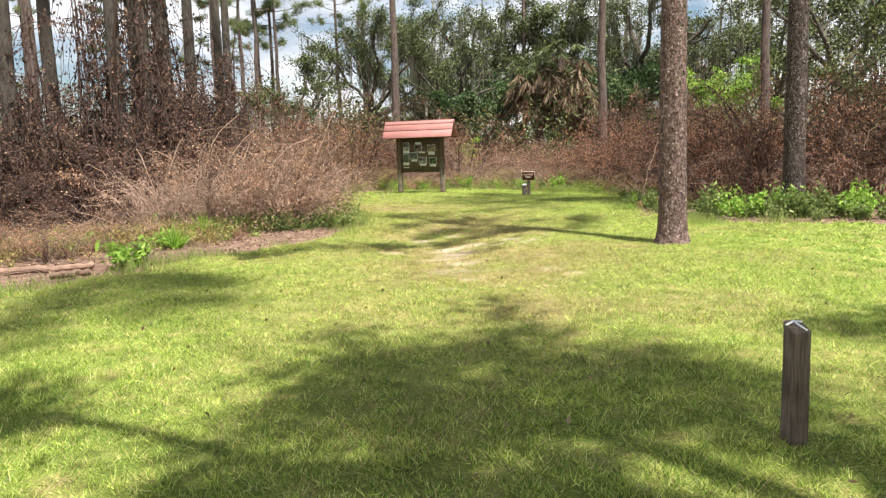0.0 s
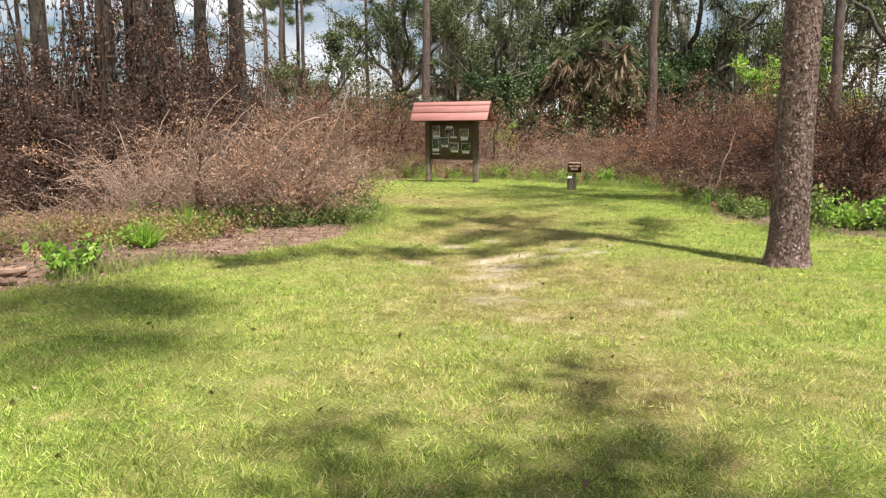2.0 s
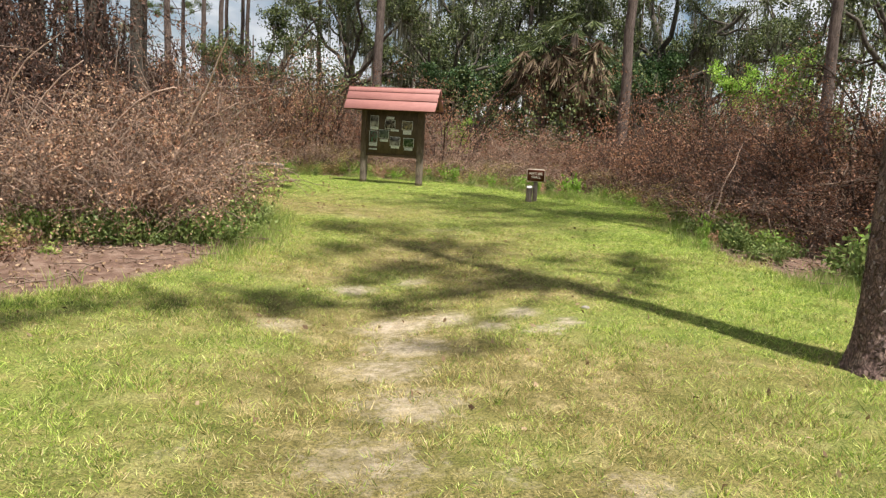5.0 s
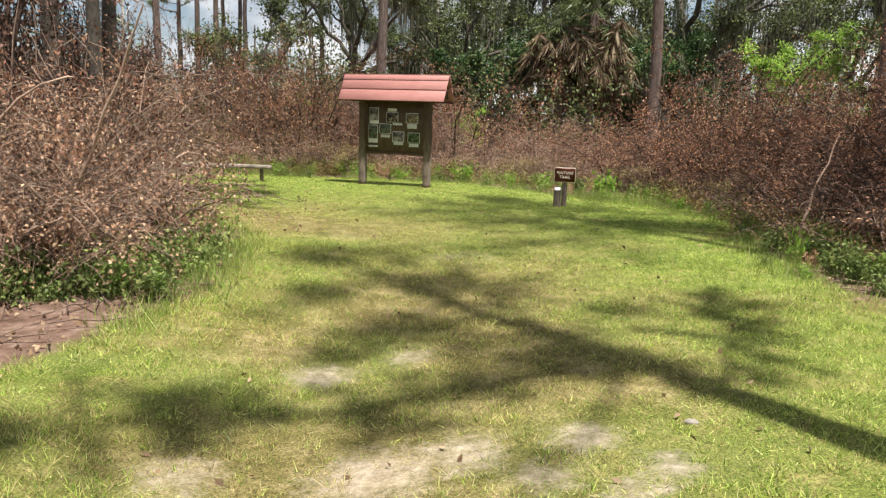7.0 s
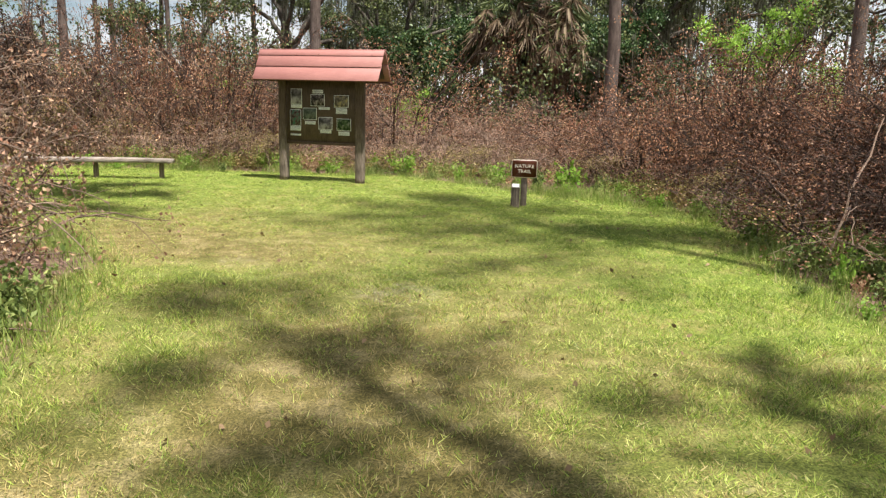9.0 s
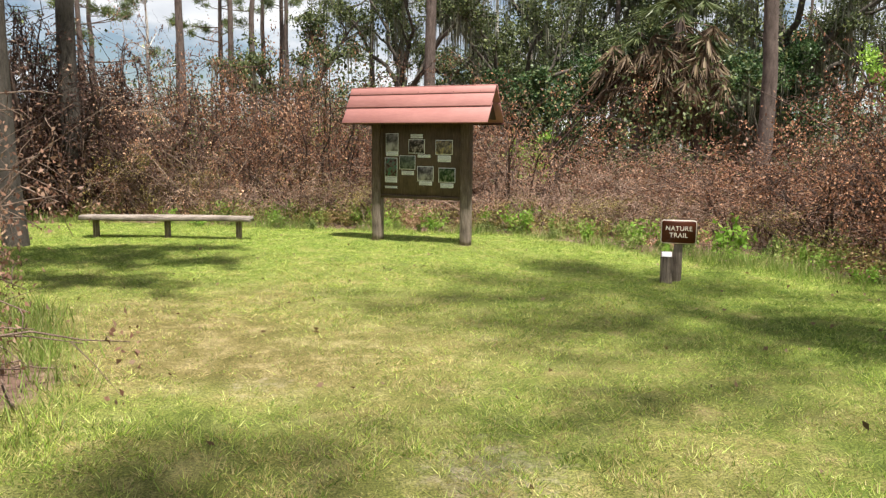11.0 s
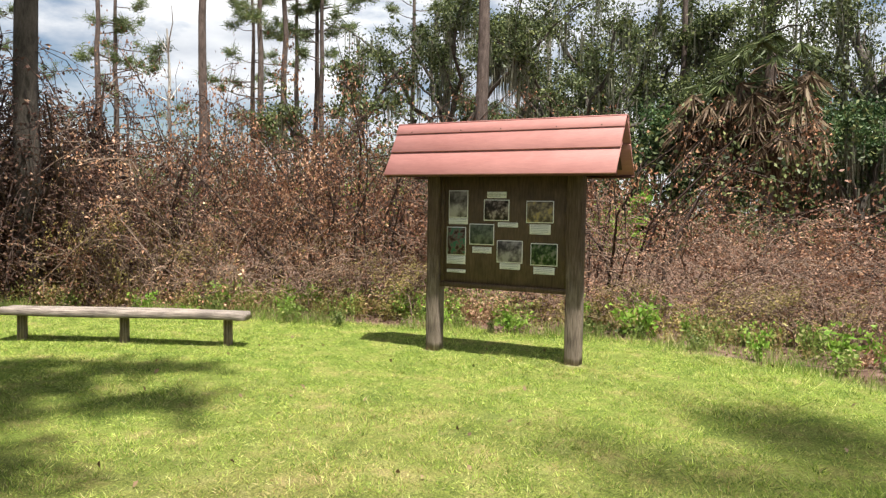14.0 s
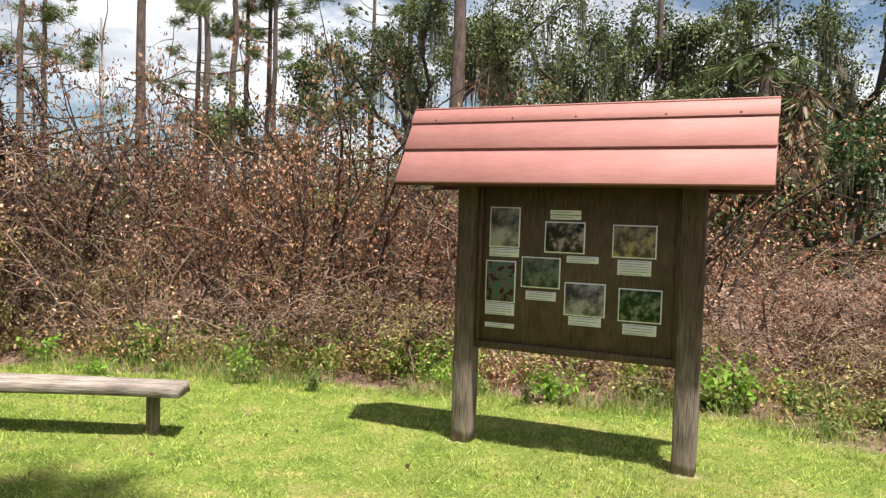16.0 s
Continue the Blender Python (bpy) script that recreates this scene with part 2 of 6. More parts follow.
M_PALESTEM = plain_bark("pale_stems", (0.33, 0.21, 0.155), (0.62, 0.455, 0.355))
M_GREENSTEM = plain_bark("green_stems", (0.12, 0.15, 0.05), (0.25, 0.27, 0.10))
M_BARK = bark_material("pine_bark", (0.055, 0.037, 0.032), (0.135, 0.09, 0.08), (0.38, 0.30, 0.28), 20)
M_BARK_DARK = bark_material("dark_pine_bark", (0.03, 0.023, 0.02), (0.065, 0.047, 0.043), (0.30, 0.265, 0.255), 20)
M_FLAKE = leaf_material("bark_flakes", [(0.0, (0.08, 0.05, 0.042)), (0.75, (0.15, 0.108, 0.10)), (1.0, (0.36, 0.30, 0.285))], 0.05, 0.7, 2.0)
M_FLAKE_DARK = leaf_material("dark_bark_flakes", [(0.0, (0.03, 0.023, 0.02)), (0.75, (0.075, 0.06, 0.055)), (1.0, (0.28, 0.25, 0.235))], 0.05, 0.7, 2.0)
M_FARBARK = plain_bark("far_pine_bark", (0.045, 0.034, 0.03), (0.20, 0.155, 0.132))
M_OAKBARK = plain_bark("oak_bark", (0.035, 0.03, 0.025), (0.14, 0.12, 0.10))
M_SNAG = plain_bark("bleached_wood", (0.40, 0.37, 0.32), (0.68, 0.64, 0.57))
M_POST = wood_material("weathered_post", (0.045, 0.03, 0.022), (0.36, 0.29, 0.235))
M_KIOSKPOST = stained_post("half_stained_post", M_POST)
M_MARKER = wood_material("dark_weathered_post", (0.06, 0.042, 0.03), (0.25, 0.19, 0.15))
M_BROWNWOOD = wood_material("brown_stained_wood", (0.06, 0.04, 0.024), (0.135, 0.09, 0.055), (10, 10, 1.2), 0.6)
M_PLANK = wood_material("silvered_plank", (0.075, 0.055, 0.045), (0.42, 0.36, 0.31), (0.8, 14, 14))
M_LOG = wood_material("rotting_log", (0.09, 0.05, 0.035), (0.33, 0.22, 0.16), (1.2, 9, 9))


def roof_material():
    m, n, l, b = shader("red_roof_boards", 0.6)
    big = ramp_of(n, l, noise_of(n, l, 2.2, 5, 0.6, (0.5, 1, 1)), [(0.3, (0.32, 0.138, 0.122)), (0.7, (0.39, 0.183, 0.163))])
    fine = ramp_of(n, l, noise_of(n, l, 60, 4, 0.7, (0.15, 1, 1)), [(0.3, (0.88, 0.88, 0.88)), (0.7, (1.1, 1.1, 1.1))])
    l.new(mixed(n, l, 1.0, big, fine, "MULTIPLY"), b.inputs["Base Color"])
    b.inputs["Specular IOR Level"].default_value = 0.2
    bumped(n, l, b, noise_of(n, l, 60, 4, 0.7, (0.15, 1, 1)), 0.2, 0.004)
    return m


def paint(name, colour, rough=0.6, wear=0.12, scale=14):
    m, n, l, b = shader(name, rough)
    nz = noise_of(n, l, scale, 6, 0.65)
    l.new(ramp_of(n, l, nz, [(0.3, tuple(v * (1 - wear) for v in colour)), (0.7, tuple(min(1, v * (1 + wear)) for v in colour))]), b.inputs["Base Color"])
    b.inputs["Specular IOR Level"].default_value = 0.3
    return m


def photo_material(name, stops, scale):
    m, n, l, b = shader(name, 0.6)
    b.inputs["Specular IOR Level"].default_value = 0.15
    l.new(ramp_of(n, l, noise_of(n, l, scale, 4, 0.6), stops), b.inputs["Base Color"])
    return m


M_ROOF = roof_material()
M_ROOFEDGE = paint("dark_board_edge", (0.075, 0.03, 0.025), 0.8)
M_PAPER = paint("white_paper", (0.72, 0.71, 0.66), 0.5, 0.06)
M_PRINT = paint("grey_print", (0.22, 0.22, 0.21), 0.6)
M_SIGN = paint("brown_sign_paint", (0.115, 0.032, 0.014), 0.45, 0.15)
M_CREAM = paint("cream_lettering", (0.80, 0.70, 0.58), 0.5, 0.05)
M_WHITE = paint("white_paint", (0.80, 0.79, 0.76), 0.6, 0.08)
M_NAIL = paint("rusty_nail", (0.07, 0.035, 0.025), 0.6)
M_STONE = paint("pale_stone", (0.26, 0.23, 0.20), 0.9, 0.25)

# ---- geometry helpers ----
rng = np.random.default_rng(7)


def hashed(ix, iy, seed):
    h = np.sin(ix * 127.1 + iy * 311.7 + seed * 74.7) * 43758.5453
    return h - np.floor(h)


def field(x, y, seed=0):
    """Smooth value noise from 0 to 1."""
    ix, iy = np.floor(x), np.floor(y)
    fx, fy = x - ix, y - iy
    fx, fy = fx * fx * (3 - 2 * fx), fy * fy * (3 - 2 * fy)
    a, b = hashed(ix, iy, seed), hashed(ix + 1, iy, seed)
    c, d = hashed(ix, iy + 1, seed), hashed(ix + 1, iy + 1, seed)
    return (a * (1 - fx) + b * fx) * (1 - fy) + (c * (1 - fx) + d * fx) * fy


def cells(u, v, wrap, seed=0):
    """Distance to the nearest cell border, for bark plates; u wraps round."""
    iu, iv = np.floor(u), np.floor(v)
    f1, f2 = np.full(u.shape, 9.0), np.full(u.shape, 9.0)
    for du in (-1, 0, 1):
        for dv in (-1, 0, 1):
            cu, cv = iu + du, iv + dv
            hu = np.mod(cu, wrap)
            px, py = cu + hashed(hu, cv, seed), cv + hashed(hu, cv, seed + 5)
            d = np.hypot(u - px, v - py)
            f2 = np.minimum(np.maximum(f1, d), f2)
            f1 = np.minimum(f1, d)
    return f2 - f1


class Geo:
    """Vertices and faces gathered as arrays."""

    def __init__(self):
        self.v, self.q, self.t, self.count = [], [], [], 0

    def add(self, v, quads=None, tris=None):
        v = np.asarray(v, float).reshape(-1, 3)
        if quads is not None and len(quads):
            self.q.append(np.asarray(quads, int).reshape(-1, 4) + self.count)
        if tris is not None and len(tris):
            self.t.append(np.asarray(tris, int).reshape(-1, 3) + self.count)
        self.v.append(v)
        self.count += len(v)

    def box(self, size, at=(0, 0, 0), turn=None, bevel=0.004):
        """A box with chamfered edges."""
        sx, sy, sz = (s / 2 for s in size)
        e = min(bevel, sx * 0.45, sy * 0.45, sz * 0.45)
        bm = bmesh.new()
        bmesh.ops.create_cube(bm, size=1)
        for p in bm.verts:
            p.co = Vector((p.co.x * 2 * sx, p.co.y * 2 * sy, p.co.z * 2 * sz))
        bmesh.ops.bevel(bm, geom=bm.edges[:], offset=e, segments=1, affect="EDGES")
        m = Matrix.Translation(at) @ (turn if turn is not None else Matrix())
        self.bm(bm, m)

    def bm(self, bm, m=Matrix()):
        bm.verts.index_update()
        v = [m @ p.co for p in bm.verts]
        q = [[p.index for p in f.verts] for f in bm.faces if len(f.verts) == 4]
        t = []
        for f in bm.faces:
            k = [p.index for p in f.verts]
            if len(k) == 3:
                t.append(k)
            elif len(k) > 4:
                t += [[k[0], k[i], k[i + 1]] for i in range(1, len(k) - 1)]
        self.add([tuple(p) for p in v], q, t)
        bm.free()

    def tubes(self, paths, radii, sides=4):
        """Many tubes at once: paths (m, k, 3), radii (m, k)."""
        paths, radii = np.asarray(paths, float), np.asarray(radii, float)
        m, k, _ = paths.shape
        tan = np.gradient(paths, axis=1)
        tan /= np.linalg.norm(tan, axis=2, keepdims=True) + 1e-9
        ref = np.where(np.abs(tan[:, :1, 2:3]) > 0.8, np.array([1.0, 0, 0]), np.array([0, 0, 1.0]))
        a = np.cross(tan, np.broadcast_to(ref, tan.shape))
        a /= np.linalg.norm(a, axis=2, keepdims=True) + 1e-9
        b = np.cross(tan, a)
        ang = np.arange(sides) * 2 * np.pi / sides
        ring = a[:, :, None] * np.cos(ang)[None, None, :, None] + b[:, :, None] * np.sin(ang)[None, None, :, None]
        v = paths[:, :, None] + ring * radii[:, :, None, None]
        i = np.arange(m)[:, None, None] * k * sides
        j = np.arange(k - 1)[None, :, None] * sides
        s = np.arange(sides)[None, None, :]
        s2 = (s + 1) % sides
        q = np.stack([i + j + s, i + j + sides + s, i + j + sides + s2, i + j + s2], axis=-1)
        self.add(v.reshape(-1, 3), q.reshape(-1, 4))

    def leaves(self, centres, length, width, r, along=None, spread=1.0, fold=0.25):
        """Folded four-cornered leaves."""
        n = len(centres)
        d = r.normal(size=(n, 3)) * spread
        if along is not None:
            d += along
        d /= np.linalg.norm(d, axis=1, keepdims=True) + 1e-9
        w = np.cross(d, r.normal(size=(n, 3)))
        w /= np.linalg.norm(w, axis=1, keepdims=True) + 1e-9
        u = np.cross(d, w)
        ln = (length * r.uniform(0.6, 1.3, n))[:, None]
        wd = (width * r.uniform(0.6, 1.3, n))[:, None]
        c = np.asarray(centres)
        v = np.stack([c - d * ln / 2, c + w * wd / 2 + u * wd * fold, c + d * ln / 2, c - w * wd / 2 + u * wd * fold], axis=1)
        self.add(v.reshape(-1, 3), (np.arange(n)[:, None] * 4 + np.arange(4)))

    def blades(self, base, tip, width, r):
        """Single tapered blades from base to tip."""
        n = len(base)
        d = tip - base
        w = np.cross(d, r.normal(size=(n, 3)))
        w /= np.linalg.norm(w, axis=1, keepdims=True) + 1e-9
        w = w * (np.asarray(width).reshape(-1, 1) / 2)
        v = np.stack([base - w, base + w, tip], axis=1)
        self.add(v.reshape(-1, 3), None, np.arange(n * 3).reshape(-1, 3))

    def mesh(self, name, smooth=False):
        me = bpy.data.meshes.new(name)
        v = np.concatenate(self.v)
        q = np.concatenate(self.q) if self.q else np.zeros((0, 4), int)
        t = np.concatenate(self.t) if self.t else np.zeros((0, 3), int)
        me.vertices.add(len(v))
        me.vertices.foreach_set("co", v.ravel())
        loops = np.concatenate([q.ravel(), t.ravel()])
        me.loops.add(len(loops))
        me.loops.foreach_set("vertex_index", loops.astype(np.int32))
        starts = np.concatenate([np.arange(len(q)) * 4, len(q) * 4 + np.arange(len(t)) * 3])
        me.polygons.add(len(starts))
        me.polygons.foreach_set("loop_start", starts.astype(np.int32))
        me.update(calc_edges=True)
        if smooth:
            me.polygons.foreach_set("use_smooth", np.ones(len(starts), bool))
        return me


def part(name, geo, material, parent=None, label="", smooth=False, kind=""):
    """One mesh object, under a thing or a part."""
    ob = new(name, geo.mesh(name, smooth) if isinstance(geo, Geo) else geo)
    if not ob.data.materials:
        ob.data.materials.append(material)
    ob.parent = parent
    return tagged(ob, label, kind=kind)


def thing(name, label, category, group="", at=Matrix()):
    ob = new(name)
    ob.empty_display_size = 0.2
    ob.matrix_basis = at
    return tagged(ob, label, category, group)


# ---- plan of the lawn ----
LAWN = [(-60, -60), (-60, 2), (-9, 6.6), (-5.3, 8.9), (-4.6, 9.8), (-3.85, 11.6), (-2.66, 12.8), (-1.95, 14.3), (-1.75, 16.3), (-2.2, 18.5),
        (-3.4, 20.3), (-8.6, 21.6), (-9.2, 27.2), (-7.8, 28.0), (-4, 28.1), (-2.3, 27.9), (0.8, 27.2), (1.7, 26.5), (3.2, 25.0), (4.0, 24.4), (5.1, 22.6),
        (5.05, 20.3), (4.35, 17.2), (4.45, 15.4), (4.8, 14.1), (7.4, 13.0), (12, 12), (60, 8), (60, -60)]


def lawn_depth(x, y):
    """Metres inside the lawn's border; negative outside."""
    best, inside = np.full(x.shape, 1e9), np.zeros(x.shape, bool)
    for (ax, ay), (bx, by) in zip(LAWN, LAWN[1:] + LAWN[:1]):
        ex, ey = bx - ax, by - ay
        s = np.clip(((x - ax) * ex + (y - ay) * ey) / (ex * ex + ey * ey), 0, 1)
        best = np.minimum(best, np.hypot(x - ax - s * ex, y - ay - s * ey))
        if ey:
            cross = ((ay > y) != (by > y)) & (x < ex * (y - ay) / ey + ax)
            inside ^= cross
    return np.where(inside, best, -best)


SANDY = [(0.32, 8.9, 0.3, 0.8), (0.05, 8.3, 0.3, 0.74), (0.62, 8.5, 0.3, 0.66), (1.6, 9.2, 0.3, 0.78), (-0.5, 9.1, 0.3, 0.7), (0.12, 12.5, 0.5, 1.0), (0.22, 11.9, 0.55, 0.95), (0.12, 11.3, 0.55, 0.9), (0.28, 10.6, 0.6, 0.88), (0.12, 9.8, 0.6, 0.84), (1.35, 9.6, 0.42, 0.8), (0.75, 9.7, 0.4, 0.7), (-0.8, 9.9, 0.35, 0.66),
         (-0.36, 13.95, 0.38, 1.0), (0.55, 12.7, 0.35, 1.0), (0.9, 12.4, 0.3, 0.95), (1.15, 12.8, 0.3, 1.0), (1.5, 12.45, 0.25, 1.0), (1.28, 12.2, 0.3, 0.95), (-0.8, 12.5, 0.4, 0.9), (0.68, 17.7, 0.7, 0.78), (-0.8, 18.7, 0.6, 0.68),
         (0.2, 14.3, 0.35, 0.9), (2.1, 14.3, 0.25, 0.66), (-0.6, 19.6, 0.6, 0.55), (-1.3, 18.4, 0.6, 0.55), (1.9, 9.9, 0.5, 0.4), (2.5, 8.9, 0.6, 0.35), (-1.4, 8.2, 0.5, 0.4),
         (-2.0, 21.2, 1.0, 0.4), (1.6, 3.6, 0.25, 0.5), (-1.42, 26.2, 0.13, 1.0), (0.09, 25.66, 0.15, 1.0)]


def sand_base(x, y):
    s = np.zeros(x.shape)
    for cx, cy, r, k in SANDY:
        s = np.maximum(s, k * np.exp(-((x - cx) ** 2 + (y - cy) ** 2) / (1.2 * r * r)))
    return s


def sandiness(x, y):
    s = sand_base(x, y)
    n = 0.4 * field(x * 2.3, y * 2.3, 3) + 0.35 * field(x * 6, y * 6, 4) + 0.25 * field(x * 15, y * 15, 5)
    return np.clip((s * 0.68 + n - 0.90) * 6, 0, 1)


def dryness(x, y):
    """Share of dry blades: most along the trodden middle and in broad drifts."""
    mid = np.exp(-((x - 0.3) / 2.2) ** 2) * np.exp(-((y - 13) / 7.5) ** 2) + 0.75 * np.exp(-((x + 2.0) / 1.8) ** 2 - ((y - 20.3) / 2.3) ** 2)
    return 0.8 * mid * (0.35 + field(x * 1.1, y * 1.1, 51)) + (0.5 - 0.3 * np.clip((y - 20) / 3, 0, 1)) * np.clip(field(x * 0.7, y * 0.7, 52) * 1.6 + field(x * 4, y * 4, 53) * 0.5 - 1.15, 0, 1)


def litterness(x, y):
    d = lawn_depth(x, y) + (field(x * 1.7, y * 1.7, 8) - 0.5) * 0.5 + (field(x * 6, y * 6, 9) - 0.5) * 0.25
    return np.clip(0.5 - d * 4, 0, 1)


def height(x, y):
    near = np.exp(-(((x - 0) / 40) ** 2 + ((y - 15) / 40) ** 2))
    hollow = -0.2 * np.exp(-((x + 0.45) / 1.35) ** 2 - ((y - 13.1) / 2.6) ** 2)
    return hollow + near * ((field(x * 0.6, y * 0.6, 1) - 0.5) * 0.05 + (field(x * 3, y * 3, 2) - 0.5) * 0.02)


def build_ground():
    fine_x, fine_y = np.arange(-11, 11.01, 0.12), np.arange(1.5, 30.01, 0.12)
    far = np.array([0.3, 0.8, 1.6, 3, 6, 12, 25, 50, 100, 250, 600, 1500, 3000])
    xs = np.concatenate([-11 - far[::-1], fine_x, 11 + far])
    ys = np.concatenate([1.5 - far[::-1], fine_y, 30 + far])
    X, Y = np.meshgrid(xs, ys)
    Z = height(X, Y)
    g = Geo()
    w = len(xs)
    i = (np.arange(len(ys) - 1)[:, None] * w + np.arange(w - 1)[None, :]).ravel()
    g.add(np.stack([X, Y, Z], -1).reshape(-1, 3), np.stack([i, i + 1, i + w + 1, i + w], -1))
    me = g.mesh("ground", True)
    for name, values in (("sand", sand_base(X, Y)), ("litter", litterness(X, Y)), ("dry", np.clip(dryness(X, Y) * 1.3, 0, 0.9))):
        a = me.attributes.new(name, "FLOAT", "POINT")
        a.data.foreach_set("value", values.ravel().astype(np.float32))
    me.materials.append(M_GROUND)
    tagged(new("ground", me), "mown grass clearing with sandy bare patches and brown leaf litter", "ground", kind="structure")


build_ground()


def build_lawn():
    """Blades of the mown lawn, denser and finer along the walk."""
    r = np.random.default_rng(11)
    g, dry_g = Geo(), Geo()
    for (x0, x1, y0, y1, per, wide) in ((-4.8, 4.8, 2.6, 12, 7200, 0.0045), (-3.0, 5.5, 12, 18, 7600, 0.0045), (-7.5, 5.5, 18, 28.3, 5800, 0.0042), (-10, -4.8, 4, 9, 1300, 0.011), (4.8, 13, 5, 13.5, 1500, 0.011)):
        n = int((x1 - x0) * (y1 - y0) * per / 14)
        x, y = r.uniform(x0, x1, n), r.uniform(y0, y1, n)
        d = lawn_depth(x, y) + (field(x * 1.7, y * 1.7, 8) - 0.5) * 0.5
        dens = np.clip(d * 5 + 0.4, 0, 1) * (1 - 0.95 * sandiness(x, y)) * (0.4 + 0.85 * field(x * 2, y * 2, 21)) * ((0.3 if y0 >= 18 else 0.1) + (0.95 if y0 >= 18 else 1.3) * field(x * 9, y * 9, 22)) * np.clip(1.1 - 0.55 * dryness(x, y), 0.3, 1)
        keep = r.uniform(0, 1, n) < dens
        x, y, d = x[keep], y[keep], d[keep]
        big = r.uniform(0.5, 1.75, len(x)) * (0.7 + 0.7 * field(x * 1.5, y * 1.5, 23)) * np.where(d < 0.35, 1.6, 1.0)
        x, y, big = np.repeat(x, 14), np.repeat(y, 14), np.repeat(big, 14)
        n = len(x)
        off = r.normal(0, 0.022, (n, 2))
        x, y = x + off[:, 0], y + off[:, 1]
        h = r.uniform(0.012, 0.037, n) * big * (0.78 if y0 >= 18 else 1.0)
        lean = r.normal(0, 0.42, (n, 2)) * h[:, None] + off * 0.8
        base = np.stack([x, y, height(x, y) - 0.004], -1)
        tip = base + np.stack([lean[:, 0], lean[:, 1], h], -1)
        dry = r.uniform(0, 1, n) < np.clip(0.05 + dryness(x, y), 0, 0.7)
        wd = r.uniform(0.7, 1.5, n) * wide
        g.blades(base[~dry], tip[~dry], wd[~dry], r)
        dry_g.blades(base[dry], tip[dry] - np.array([0, 0, 0.006]), wd[dry], r)
    ob = part("lawn_grass", g, M_GRASS)
    tagged(ob, "short sunlit yellow-green mown grass on the clearing", "grass", kind="stuff")
    tagged(part("dry_grass", dry_g, M_STRAW), "dry straw-coloured blades among the mown grass", "grass", kind="stuff")


build_lawn()


# ---- trees ----
def near_trunk(tree, r0, tall, material, seed, lean=(0, 0), fine=5.0):
    """A pine trunk whose bark plates are real relief on the lowest metres."""
    around = 84
    zs = np.concatenate([np.arange(-0.12, fine, 0.018), np.linspace(fine, tall, 30)])
    th = np.arange(around) * 2 * np.pi / around
    TH, Z = np.meshgrid(th, zs)
    rad = r0 * (1 - 0.8 * np.clip(Z, 0, tall) / tall) + r0 * 0.42 * np.exp(-np.clip(Z + 0.05, 0, 9) / 0.16) * (0.75 + 0.5 * np.sin(TH * 3 + seed) ** 2)
    wrap = 15
    wob = (field(np.cos(TH) * 4 + 9, Z * 9 + np.sin(TH) * 4, seed) - 0.5) * 1.5
    wob2 = (field(np.cos(TH) * 9 + 9, Z * 22 + np.sin(TH) * 9, seed + 6) - 0.5) * 0.7
    c = cells(TH * wrap / (2 * np.pi) + wob + wob2, Z * 4.6 + wob * 1.3 - wob2 * 1.5, wrap, seed)
    c2 = cells(TH * 41 / (2 * np.pi) + wob2, Z * 24.0 + wob2 * 2, 41, seed + 2)
    plate = np.clip(c * 13, 0, 1)
    flake = np.clip(c2 * 6, 0, 1)
    fadeout = np.clip((fine - Z) / 1.0, 0.2, 1)
    rad = rad + fadeout * (0.009 * plate + 0.005 * flake * plate - 0.010 + 0.008 * (field(np.cos(TH) * 16 + 30, Z * 34 + np.sin(TH) * 16, seed + 3) - 0.5))
    X, Y = rad * np.cos(TH) + lean[0] * Z, rad * np.sin(TH) + lean[1] * Z
    g = Geo()
    i = np.arange(len(zs) - 1)[:, None] * around + np.arange(around)[None, :]
    nx = np.arange(len(zs) - 1)[:, None] * around + ((np.arange(around) + 1) % around)[None, :]
    g.add(np.stack([X, Y, Z], -1).reshape(-1, 3), np.stack([i, nx, nx + around, i + around], -1).reshape(-1, 4))
    me = g.mesh("trunk")
    a = me.attributes.new("plate", "FLOAT", "POINT")
    a.data.foreach_set("value", (0.5 + 0.5 * plate).ravel().astype(np.float32))
    trunk = part("trunk", me, material, tree)
    r = np.random.default_rng(seed + 500)
    n = 4200
    th, z = r.uniform(0, 2 * np.pi, n), fine * r.uniform(0.0, 1.0, n)
    rr = r0 * (1 - 0.8 * z / tall) + r0 * 0.42 * np.exp(-(z + 0.05) / 0.16) * (0.75 + 0.5 * np.sin(th * 3 + seed) ** 2) + 0.004
    out = np.stack([np.cos(th), np.sin(th), 0 * th], -1)
    side = np.stack([-np.sin(th), np.cos(th), 0 * th], -1)
    c = out * rr[:, None]
    c[:, 2] = z
    w, h, lift = r.uniform(0.004, 0.013, n)[:, None], r.uniform(0.010, 0.034, n)[:, None], r.uniform(0.002, 0.011, n)[:, None]
    up = np.array([0, 0, 1.0]) + side * r.normal(0, 0.35, n)[:, None]
    loose = r.uniform(0, 1, n)[:, None] < 0.5
    lo, hi = np.where(loose, lift, 0), np.where(loose, 0, lift)
    v = np.stack([c - side * w + out * lo - up * h / 2, c + side * w + out * (lo + 0.003) - up * h / 2, c + side * w * 0.7 + out * hi + up * h / 2, c - side * w * 0.8 + out * (hi + 0.002) + up * h / 2], 1)
    f = Geo()
    f.add(v.reshape(-1, 3), np.arange(n)[:, None] * 4 + np.arange(4))
    part("bark_flaking", f, M_FLAKE if material is M_BARK else M_FLAKE_DARK, tree, "thin peeling bark flakes", kind="stuff")
    return trunk


